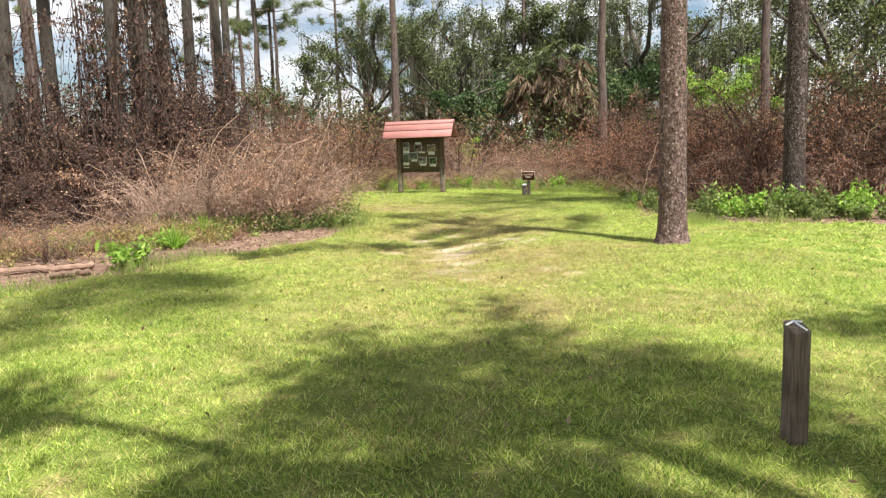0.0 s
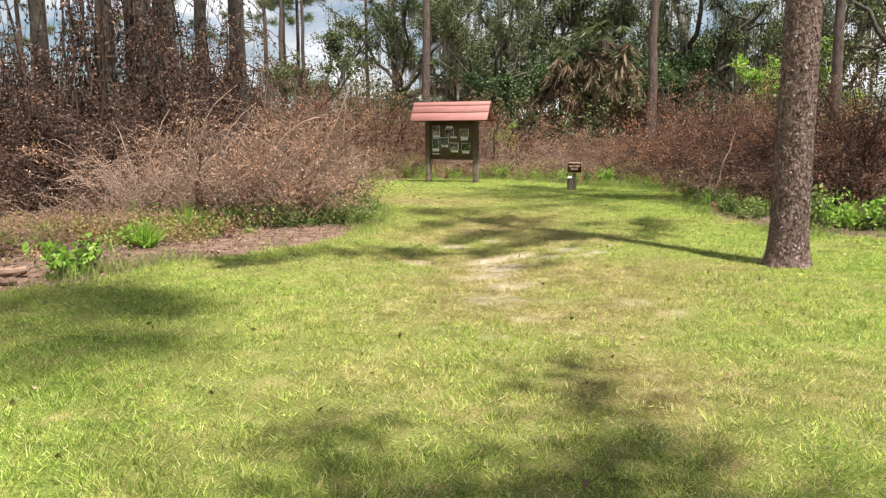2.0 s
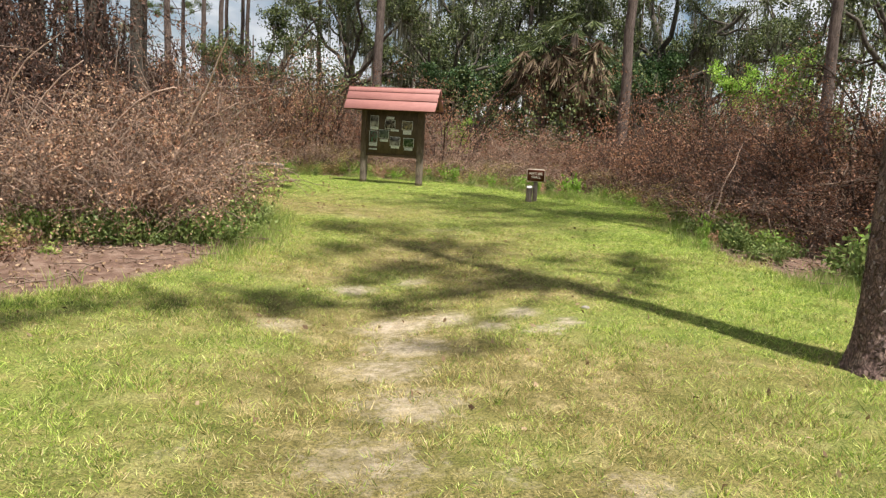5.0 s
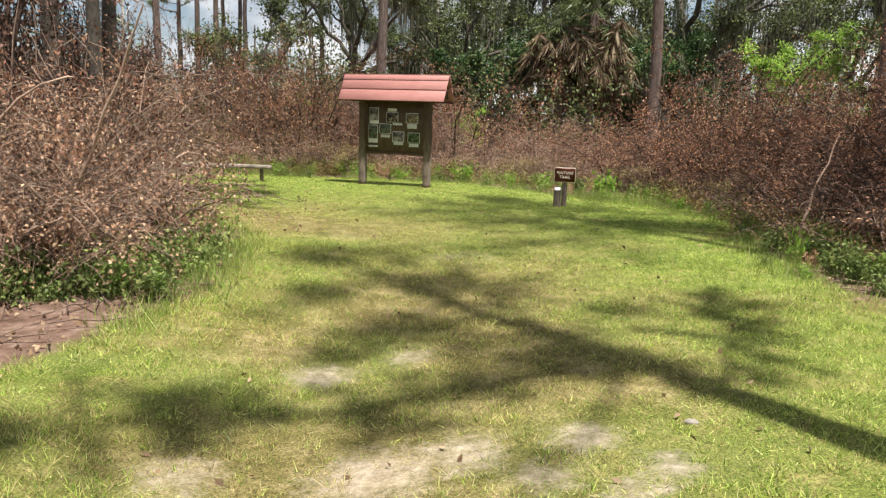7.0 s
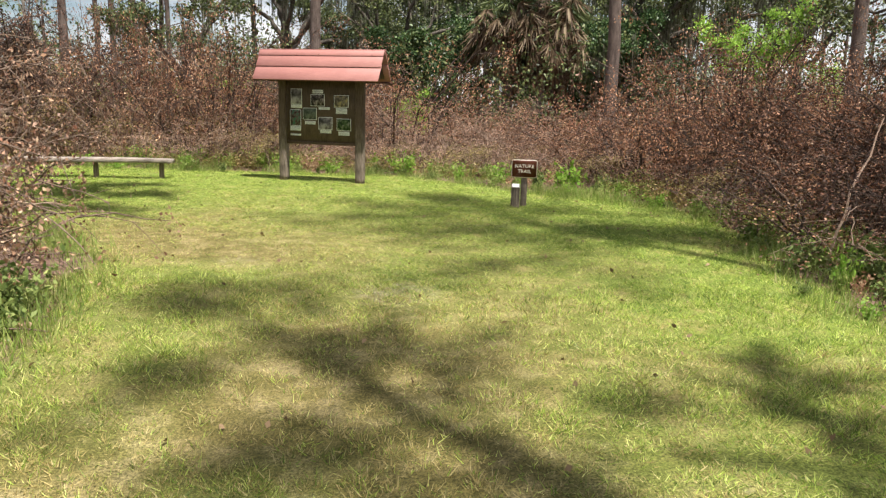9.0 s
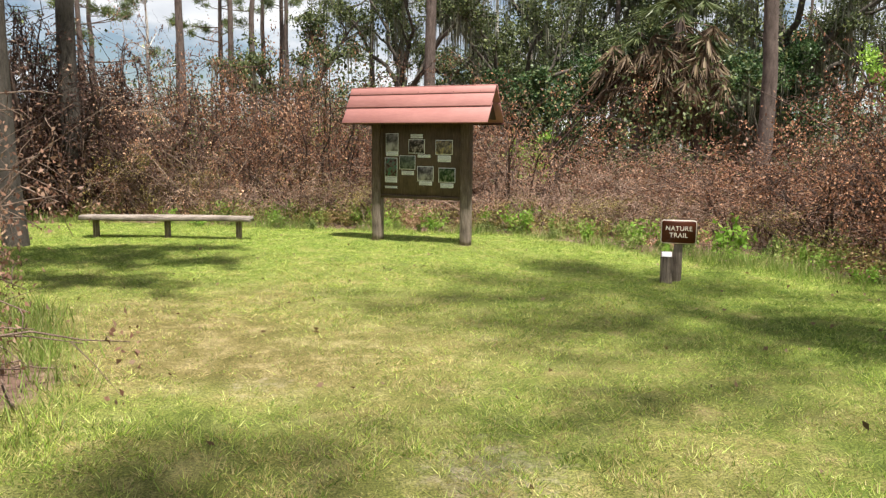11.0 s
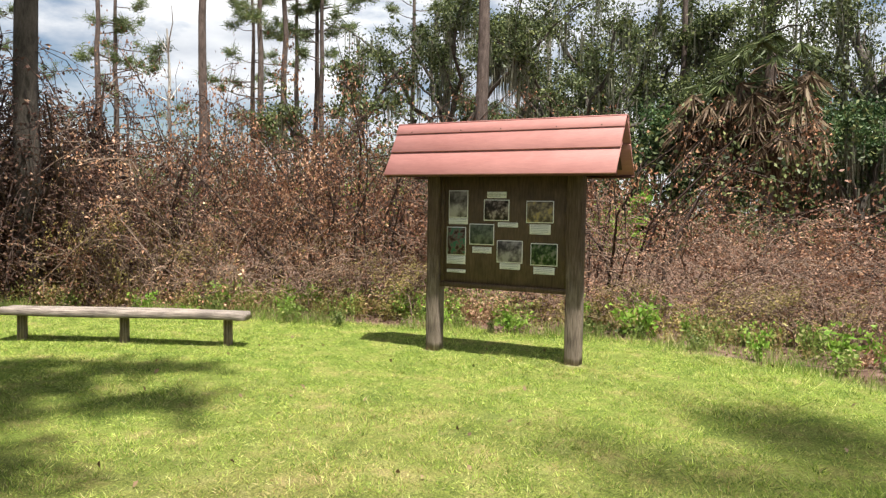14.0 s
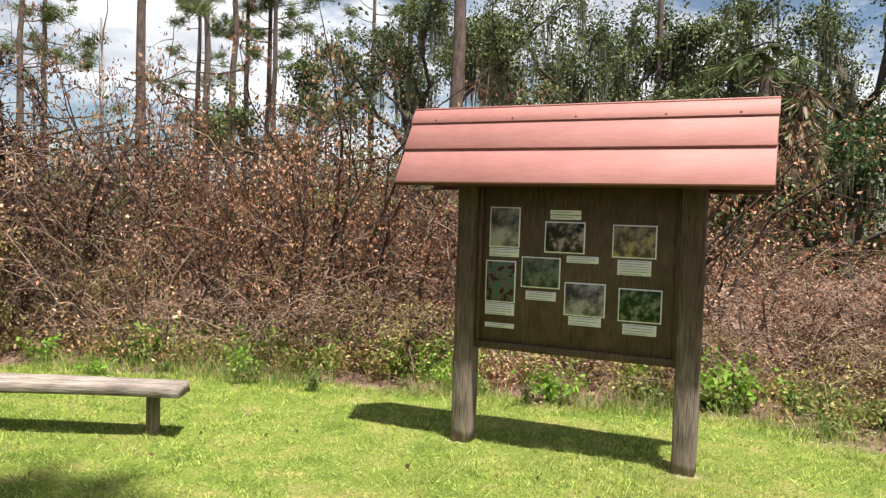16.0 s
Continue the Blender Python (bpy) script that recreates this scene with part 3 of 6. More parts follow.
def pine_crown(tree, r, tall, r0, bottom, reach, limbs=34, needle=0.2, per=46, lean=(0, 0), width=0.014, sub=4):
    """Limbs and tufts of long needles in separate clumps."""
    wood, leaf = Geo(), Geo()
    z = bottom + (tall - bottom) * r.uniform(0, 1, limbs) ** 0.8
    a = r.uniform(0, 2 * np.pi, limbs)
    ln = reach * (1.05 - 0.75 * (z - bottom) / (tall - bottom)) * r.uniform(0.5, 1.15, limbs)
    t = np.linspace(0, 1, 5)
    out = np.stack([np.cos(a), np.sin(a)], -1)
    p = np.zeros((limbs, 5, 3))
    p[:, :, :2] = out[:, None, :] * (ln[:, None] * t)[:, :, None] + r.normal(0, 0.06, (limbs, 5, 2)) * ln[:, None, None] * t[None, :, None]
    p[:, :, 2] = z[:, None] + ln[:, None] * (0.15 * t + 0.35 * t ** 2) * r.uniform(0.2, 1.2, (limbs, 1)) - 0.1 * ln[:, None] * t
    p[:, :, 0] += lean[0] * z[:, None]
    p[:, :, 1] += lean[1] * z[:, None]
    wood.tubes(p, (r0 * 0.15 * (1 - 0.8 * t))[None, :] * (0.5 + ln / reach)[:, None], 5)
    ends = []
    for k in range(sub):
        s = r.uniform(0.4, 1.0, limbs)
        i0 = np.minimum((s * 4).astype(int), 3)
        f = (s * 4 - i0)[:, None]
        st = p[np.arange(limbs), i0] * (1 - f) + p[np.arange(limbs), i0 + 1] * f
        d = np.concatenate([out + r.normal(0, 0.8, (limbs, 2)), r.uniform(0.0, 0.9, (limbs, 1))], 1)
        d = d / np.linalg.norm(d, axis=1, keepdims=True) * (0.16 * reach * r.uniform(0.6, 1.4, limbs))[:, None]
        q = st[:, None, :] + d[:, None, :] * np.linspace(0, 1, 3)[None, :, None]
        wood.tubes(q, np.full((limbs, 3), r0 * 0.05) * np.array([1, 0.8, 0.5]), 3)
        ends.append(q[:, 2])
        ends.append(q[:, 1])
    ends.append(p[:, 4])
    e = np.concatenate(ends)
    e = np.repeat(e, per, 0) + r.normal(0, needle * 0.35, (len(e) * per, 3))
    d = r.normal(size=e.shape)
    d[:, 2] = d[:, 2] * 0.7 + 0.25
    d = d / np.linalg.norm(d, axis=1, keepdims=True) * (needle * r.uniform(0.7, 1.4, len(e)))[:, None]
    leaf.blades(e, e + d, np.full(len(e), width), r)
    part("branchwork", wood, M_FARBARK, tree, kind="stuff")
    part("crown", leaf, M_NEEDLE, tree, "open clumps of green pine needles", kind="stuff")


def pine(at, tall, r0, seed, bottom=None, reach=2.4, lean=(0, 0), label="", limbs=30, width=0.03, per=30, material=None, needle=0.24):
    r = np.random.default_rng(seed)
    tree = thing("pine_tree", label or "tall slender pine with bare grey-brown trunk in the woods", "pine tree", "pines of the woods", pose(*at, 0, 0, r.uniform(0, 360)))
    k = 14
    zz = np.linspace(-0.2, tall, k)
    p = np.stack([lean[0] * zz + r.normal(0, 0.03, k), lean[1] * zz + r.normal(0, 0.03, k), zz], -1)
    g = Geo()
    g.tubes(p[None], (r0 * (1 - 0.78 * np.clip(zz, 0, tall) / tall) + 0.3 * r0 * np.exp(-np.clip(zz, 0, 9) / 0.3))[None], 12)
    part("trunk", g, material or M_FARBARK, tree, smooth=True)
    pine_crown(tree, r, tall, r0, bottom or tall * 0.5, reach, limbs, needle, per, lean, width)
    return tree


def oak(at, tall, r0, reach, seed, leafy=15000, leaf=0.13, moss=220, material=None, label="", fork=0.28, bend=0.25, even=False):
    """A spreading tree: forked trunk, crooked limbs, twigs, leaf clumps with gaps, hanging moss."""
    r = np.random.default_rng(seed)
    tree = thing("oak_tree", label or "spreading live oak with dark crooked limbs and hanging moss", "oak tree", "broadleaf trees of the woods", pose(*at))
    trunk, wood, crown, hang = Geo(), Geo(), Geo(), Geo()
    fh = tall * fork
    t5 = np.linspace(0, 1, 7)
    top = np.array([r.normal(0, 0.25), r.normal(0, 0.25), fh])
    tp = t5[:, None] * top + np.stack([np.sin(t5 * 3) * 0.1, np.cos(t5 * 2) * 0.08, 0 * t5], -1)
    tp[0, 2] = -0.2
    trunk.tubes(tp[None], (r0 * (1 - 0.35 * t5) + 0.3 * r0 * np.exp(-t5 * 8))[None], 12)
    part("trunk", trunk, M_OAKBARK, tree, smooth=True)
    n1 = 7
    a = np.arange(n1) * 2 * np.pi / n1 + r.uniform(-0.4, 0.4, n1)
    up = r.uniform(0.35, 1.0, n1)
    ends = []

    def limb(start, direction, length, rad, k=6, own=False):
        s = np.linspace(0, 1, k)
        m = len(start)
        p = start[:, None, :] + direction[:, None, :] * (length[:, None] * s)[:, :, None]
        p = p + np.cumsum(r.normal(0, bend * 0.22, (m, k, 3)) * length[:, None, None] * (s > 0)[None, :, None], axis=1) * 0.6
        rr = rad[:, None] * (1 - 0.62 * s)[None, :]
        if own:
            for i in range(m):
                g = Geo()
                g.tubes(p[i:i + 1], rr[i:i + 1], 7)
                part("limb", g, M_OAKBARK, tree, smooth=True)
        else:
            wood.tubes(p, rr, 5)
        return p

    d1 = np.stack([np.cos(a) * (1.2 - up), np.sin(a) * (1.2 - up), up], -1)
    d1 /= np.linalg.norm(d1, axis=1, keepdims=True)
    l1 = np.minimum((tall - fh) / np.maximum(d1[:, 2], 0.3), reach * 1.25) * r.uniform(0.75, 1, n1)
    p1 = limb(np.repeat(tp[-1:], n1, 0), d1, l1, np.full(n1, r0 * 0.4), 8, True)
    level = [p1]
    rad, ln = r0 * 0.17, reach * 0.45
    for step, (many, k) in enumerate(((4, 6), (3, 5))):
        prev = level[-1]
        m = len(prev)
        st, dr = [], []
        for j in range(many):
            s = r.uniform(0.3, 1.0, m) * (prev.shape[1] - 1)
            i0 = np.minimum(s.astype(int), prev.shape[1] - 2)
            f = (s - i0)[:, None]
            st.append(prev[np.arange(m), i0] * (1 - f) + prev[np.arange(m), i0 + 1] * f)
            ax = prev[:, -1] - prev[:, 0]
            ax = ax / np.linalg.norm(ax, axis=1, keepdims=True) + r.normal(0, 0.6, (m, 3)) + np.array([0, 0, 0.15])
            dr.append(ax / np.linalg.norm(ax, axis=1, keepdims=True))
        st, dr = np.concatenate(st), np.concatenate(dr)
        level.append(limb(st, dr, ln * r.uniform(0.5, 1.1, len(st)), np.full(len(st), rad), k))
        rad, ln = rad * 0.45, ln * 0.55
    tips = np.concatenate([level[2][:, 2:].reshape(-1, 3), level[1][:, 3:].reshape(-1, 3)])
    heart = tips if even else tips[r.integers(0, len(tips), 190)]
    heavy = r.uniform(0.1, 1, len(heart)) ** 1.3
    pick = heart[r.choice(len(heart), leafy, p=heavy / heavy.sum())]
    c = pick + r.normal(0, 0.058 * reach, (leafy, 3)) * np.array([1.25, 1.25, 0.6])
    spray = r.uniform(0, 1, leafy) < 0.3
    c[spray] = tips[r.integers(0, len(tips), int(spray.sum()))] + r.normal(0, 0.035 * reach, (int(spray.sum()), 3))
    crown.leaves(c, leaf, leaf * 0.55, r, np.array([0, 0, -0.35]))
    part("branchwork", wood, M_OAKBARK, tree, kind="stuff")
    part("crown", crown, material or M_OAKLEAF, tree, kind="stuff")
    if moss:
        allp = np.concatenate([p.reshape(-1, 3) for p in level])
        b = np.repeat(allp[r.integers(0, len(allp), moss)], 5, 0) + r.normal(0, 0.09, (moss * 5, 3))
        tip = b + np.stack([r.normal(0, 0.06, moss * 5), r.normal(0, 0.06, moss * 5), -r.uniform(0.5, 2.3, moss * 5)], -1)
        hang.blades(b, tip, r.uniform(0.03, 0.08, moss * 5), r)
        part("hanging_moss", hang, M_MOSS, tree, "pale grey-green hanging moss", kind="stuff")
    return tree


# pines beside the lawn
def bough(tree, points, rad, seed, many=46):
    """One long low limb with needle sprays on both sides."""
    r = np.random.default_rng(seed)
    p = np.array(points, float)
    s = np.linspace(0, 1, 11)[:, None]
    q = (1 - s) ** 2 * p[0] + 2 * s * (1 - s) * p[1] + s ** 2 * p[2]
    q[1:] += r.normal(0, 0.05, (10, 3))
    wood, leaf = Geo(), Geo()
    wood.tubes(q[None], (rad * (1.05 - 0.85 * s[:, 0]))[None], 7)
    n = many
    k = r.uniform(2.2, 9.99, n)
    i = k.astype(int)
    st = q[i] * (1 - (k - i))[:, None] + q[i + 1] * (k - i)[:, None]
    d = r.normal(0, 1, (n, 3)) * np.array([1, 1, 0.5]) + np.array([0, 0, 0.25])
    d = d / np.linalg.norm(d, axis=1, keepdims=True) * r.uniform(0.25, 0.65, n)[:, None]
    w = st[:, None] + d[:, None] * np.linspace(0, 1, 4)[None, :, None]
    wood.tubes(w, np.full((n, 4), 0.012) * np.array([1, 0.9, 0.7, 0.5]), 4)
    e = np.repeat(w[:, 1:].reshape(-1, 3), 42, 0)
    e = e + r.normal(0, 0.05, e.shape)
    v = r.normal(size=e.shape)
    v = v / np.linalg.norm(v, axis=1, keepdims=True) * r.uniform(0.14, 0.3, len(e))[:, None]
    leaf.blades(e, e + v, np.full(len(e), 0.016), r)
    part("bough_wood", wood, M_FARBARK, tree, kind="stuff")
    part("bough_needles", leaf, M_NEEDLE, tree, kind="stuff")


def lawn_pine(at, r0, tall, material, seed, bottom, reach, label, limbs=34, low=None):
    tree = thing("pine_tree", label, "pine tree", "pines beside the lawn", pose(*at))
    near_trunk(tree, r0, tall, material, seed)
    pine_crown(tree, np.random.default_rng(seed), tall, r0, bottom, reach, limbs, 0.22, 32, (0, 0), 0.016, 5)
    for k, points in enumerate(low or ()):
        bough(tree, points, 0.06 if k == 0 else 0.035, seed + 70 + k, 46 if k == 0 else 20)


# Low boughs hang out of view; the two short ones only add shade.
lawn_pine((3.46, 11.42, 0), 0.2, 21, M_BARK, 3, 8.5, 2.3, "pine with scaly reddish-brown bark standing in the lawn", 22,
          low=(((-0.05, -0.1, 8.2), (-2.2, -0.5, 9.4), (-4.7, -2.7, 9.0)), ((0, 0, 6.6), (0.7, 1.0, 7.4), (1.2, 2.0, 8.2)), ((0, 0, 6.0), (-0.3, 0.4, 7.0), (-0.6, 0.3, 8.6))))
lawn_pine((6.9, 14.95, 0), 0.2, 26, M_BARK_DARK, 8, 16, 4.3, "pine with dark flaking bark rising from green weeds", 46)
# Unseen oak, placed to fit the crown shadow across the lawn's start.
oak((3.25, 0.9, 0), 12.5, 0.3, 4.2, 140, 25000, 0.16, 0, None, "broad oak whose crown shades the start of the lawn", 0.42, even=True)
# Never in view; added only to darken the right-hand thicket with crown shade.
oak((10.4, 16.4, 0), 13.5, 0.3, 4.4, 141, 15000, 0.16, 0, None, "unseen tall oak added to shade the thicket east of the lawn", 0.5)
# Out of view, trunk kept thin; added for the shade patch on the left.
pine((2.9, -0.3, 0), 32, 0.1, 16, 27.5, 2.3, limbs=30, label="unseen tall pine behind the walk, added so its high crown shades the lawn")

# pines of the woods
for k, (x, y, tall, r0, low, reach) in enumerate((
        (-9.9, 18.0, 24, 0.22, 13, 2.6), (-10.9, 22, 23, 0.22, 11, 2.4), (-15.6, 30, 25, 0.2, 12, 2.4), (-7.6, 20.0, 22, 0.29, 12, 2.4), (-7.9, 22.5, 23, 0.27, 12, 2.2), (-8.1, 28.9, 22, 0.2, 11, 2.2), (-6.6, 24.7, 20, 0.15, 11, 2.2), (-8.4, 26.5, 22, 0.22, 12, 2.4),
        (-2.4, 44, 24, 0.26, 13, 2.4), (-12.9, 45, 22, 0.2, 11, 2.6), (-12.6, 50, 18, 0.18, 9, 2.6), (-11.9, 51, 20, 0.18, 10, 2.2), (-12.7, 55, 17, 0.17, 8, 2.6),
        (-12.0, 56, 20, 0.17, 9, 2.6), (-11.4, 55, 19, 0.17, 8, 3.0), (7.5, 35.2, 24, 0.22, 13, 2.4), (6.4, 57, 24, 0.2, 12, 2.4), (8.3, 66, 24, 0.25, 8, 3),
        (-19, 48, 15, 0.18, 6, 2.8), (-23, 56, 16, 0.2, 6, 3.0), (-17, 60, 17, 0.2, 7, 3.0), (-28, 50, 20, 0.2, 9, 3.0), (-20, 38, 22, 0.2, 11, 2.4), (-25, 36, 24, 0.24, 12, 2.4),
        (-8, 62, 19, 0.2, 6, 3.0), (-5.5, 58, 22, 0.2, 8, 3.2), (-33, 62, 18, 0.22, 6, 3.2), (14, 33, 24, 0.22, 13, 2.4))):
    pine((x, y, 0), tall, r0, 40 + k, low, reach, width=0.024 if y < 40 else 0.036, per=40, limbs=19, needle=0.3, material=M_OAKBARK if x < -6 and y < 30 else None)

# Added pine: its doubled boughs stay out of view and shade the bay.
shade_pine = pine((-7.9, 19.2, 0), 23, 0.2, 33, 13, 2.4, limbs=19, needle=0.3, per=40, material=M_OAKBARK, label="vine-hung pine with long unseen limbs added to shade the lawn's bay")
back = shade_pine.matrix_basis.inverted()
for k, ends in enumerate((((-7.8, 19.2, 8.6), (-4.0, 20.2, 10.4), (-0.5, 20.5, 10.8)), ((-7.8, 19.2, 9.8), (-4.4, 21.2, 10.8), (-1.2, 21.8, 10.5)), ((-7.8, 19.2, 9.2), (-3.4, 19.2, 10.6), (-0.8, 19.1, 10.3)), ((-7.8, 19.2, 9.4), (-4.0, 20.6, 10.6), (-1.6, 21.0, 10.7)))):
    for twin in range(2):
        bough(shade_pine, [tuple(back @ (Vector(e) + Vector((0.15, -0.35, 0.2)) * twin)) for e in ends], 0.05, 170 + k + 10 * twin)

# broadleaf trees of the woods
for k, (x, y, tall, r0, reach, many, size, moss) in enumerate((
        (14.0, 54.3, 16, 0.62, 6.5, 22000, 0.15, 340), (-4.5, 50, 13, 0.35, 5.0, 17000, 0.13, 140), (1.6, 52, 14, 0.3, 5.2, 20000, 0.14, 200), (9.5, 60, 16, 0.4, 6.5, 17000, 0.19, 260),
        (24.0, 55, 15, 0.45, 6.0, 13000, 0.19, 200), (21, 40, 13, 0.4, 5.5, 12000, 0.19, 100), (4.6, 58, 16, 0.4, 6.5, 17000, 0.19, 240), (-1.2, 66, 15, 0.4, 5, 12000, 0.19, 120),
        (17.6, 54.0, 14, 0.27, 4.2, 6000, 0.15, 260), (-8.5, 47, 9, 0.25, 3.6, 8000, 0.15, 30))):
    oak((x, y, 0), tall, r0, reach, 90 + k, many, size, moss)
oak((2.6, 48, 0), 10.5, 0.2, 3.6, 120, 26000, 0.15, 0, M_DARKLEAF, "dense dark-green glossy broadleaf tree behind the thicket", 0.12)
oak((18.6, 47.6, 0), 8.2, 0.18, 3.6, 121, 12000, 0.15, 0, M_LIME, "young bright lime-green tree behind the thicket", 0.15)
for k, (x, y, tall, reach) in enumerate(((5.4, 53, 12, 4.2), (12.3, 50.0, 12.5, 3.9), (10.4, 52.5, 12, 3.6), (0.2, 55, 10, 3.4), (-5.5, 57, 8, 3.4), (13.0, 57, 11, 3.6))):
    oak((x, y, 0), tall, 0.24, reach, 130 + k, 20000, 0.15, 90, M_DARKLEAF if k < 3 else M_OAKLEAF, "dense dark-green tree filling the woods behind the thicket", 0.1)
oak((17.5, 30.5, 0), 7.5, 0.2, 3.2, 122, 8000, 0.13, 40, M_OAKLEAF, "leafy green tree behind the thicket", 0.15)
oak((1.3, 33.4, 0), 2.9, 0.05, 1.0, 123, 2200, 0.08, 0, M_LIME, "small fresh-green sapling among brown shrubs", 0.15)
oak((-3.9, 33.3, 0), 3.7, 0.06, 1.2, 124, 1800, 0.08, 0, M_LIME, "small fresh-green sapling among brown shrubs", 0.15)
oak((-6.9, 33.2, 0), 4.7, 0.07, 1.3, 125, 2600, 0.08, 0, M_WEED, "small fresh-green sapling among brown shrubs", 0.15)


def snag(at, tall, r0, seed, branches):
    r = np.random.default_rng(seed)
    tree = thing("dead_tree", "thin bleached dead tree trunk without leaves", "dead tree", "", pose(*at))
    z = np.linspace(-0.1, tall, 10)
    p = np.stack([np.cumsum(r.normal(0, 0.04, 10)), np.cumsum(r.normal(0, 0.04, 10)), z], -1)
    g = Geo()
    g.tubes(p[None], (r0 * (1 - 0.75 * np.clip(z, 0, tall) / tall))[None], 8)
    part("trunk", g, M_SNAG, tree, smooth=True)
    if branches:
        w = Geo()
        i = r.integers(3, 9, branches)
        d = np.stack([r.normal(0, 1, branches), r.normal(0, 1, branches), r.uniform(0.3, 1.4, branches)], -1)
        s = np.linspace(0, 1, 4)
        w.tubes(p[i][:, None, :] + d[:, None, :] * s[None, :, None] * r.uniform(0.3, 1.2, (branches, 1, 1)) + r.normal(0, 0.05, (branches, 4, 3)) * s[None, :, None], np.full((branches, 4), r0 * 0.25) * (1 - 0.7 * s), 4)
        part("branchwork", w, M_SNAG, tree)


snag((-0.1, 58, 0), 16, 0.15, 5, 5)
snag((-0.9, 52, 0), 9.5, 0.16, 6, 26)
snag((-15.2, 47, 0), 8.5, 0.13, 7, 22)


def palm(at, tall, seed):
    r = np.random.default_rng(seed)
    tree = thing("palm_tree", "cabbage palm with green fan fronds above a skirt of dead ones", "palm tree", "palms of the woods", pose(*at))
    z = np.linspace(-0.1, tall, 12)
    g = Geo()
    g.tubes(np.stack([0.06 * np.sin(z), 0 * z, z], -1)[None], (0.2 + 0.05 * np.sin(z * 9))[None], 12)
    part("trunk", g, M_FARBARK, tree)

    def fan(dead):
        f = Geo()
        f.tubes(np.array([[[0, 0, 0], [0.4, 0, 0.08], [0.85, 0, 0.03]]]), np.array([[0.025, 0.02, 0.015]]), 4)
        a = np.linspace(-2.5, 2.5, 34)
        ln = 0.68 * (1 - 0.2 * np.abs(a) / 2.5)
        b = np.tile([0.84, 0, 0.03], (34, 1)) + r.normal(0, 0.01, (34, 3))
        tip = b + np.stack([np.cos(a) * ln, np.sin(a) * ln * (0.6 if dead else 1), -(0.6 if dead else 0.75) * ln + r.normal(0, 0.07, 34)], -1)
        f.blades(b, tip, np.full(34, 0.085), r)
        return f.mesh("frond")

    for dead, many, mat in ((False, 11, M_PALM), (True, 66, M_PALMDEAD)):
        shapes = [fan(dead) for _ in range(3)]
        for me in shapes:
            me.materials.append(mat)
        for i in range(many):
            ob = new("frond", shapes[i % 3])
            ob.parent = tree
            tilt = r.uniform(-25, 50) if not dead else r.uniform(5, 78)
            ob.matrix_basis = pose(0, 0, tall - 0.2 - (r.uniform(0.2, 2.1) if dead else 0) + r.uniform(-0.25, 0.3), 0, tilt, r.uniform(0, 360)) @ Matrix.Scale(r.uniform(1.2, 1.7) * (1 if dead else 0.75), 4)
            if dead:
                tagged(ob, "drooping dead tan frond")


for k, (x, y, tall) in enumerate(((5.9, 46.0, 6.2), (7.2, 45.0, 6.9), (8.3, 46.2, 6.0))):
    palm((x, y, 0), tall, 77 + k)


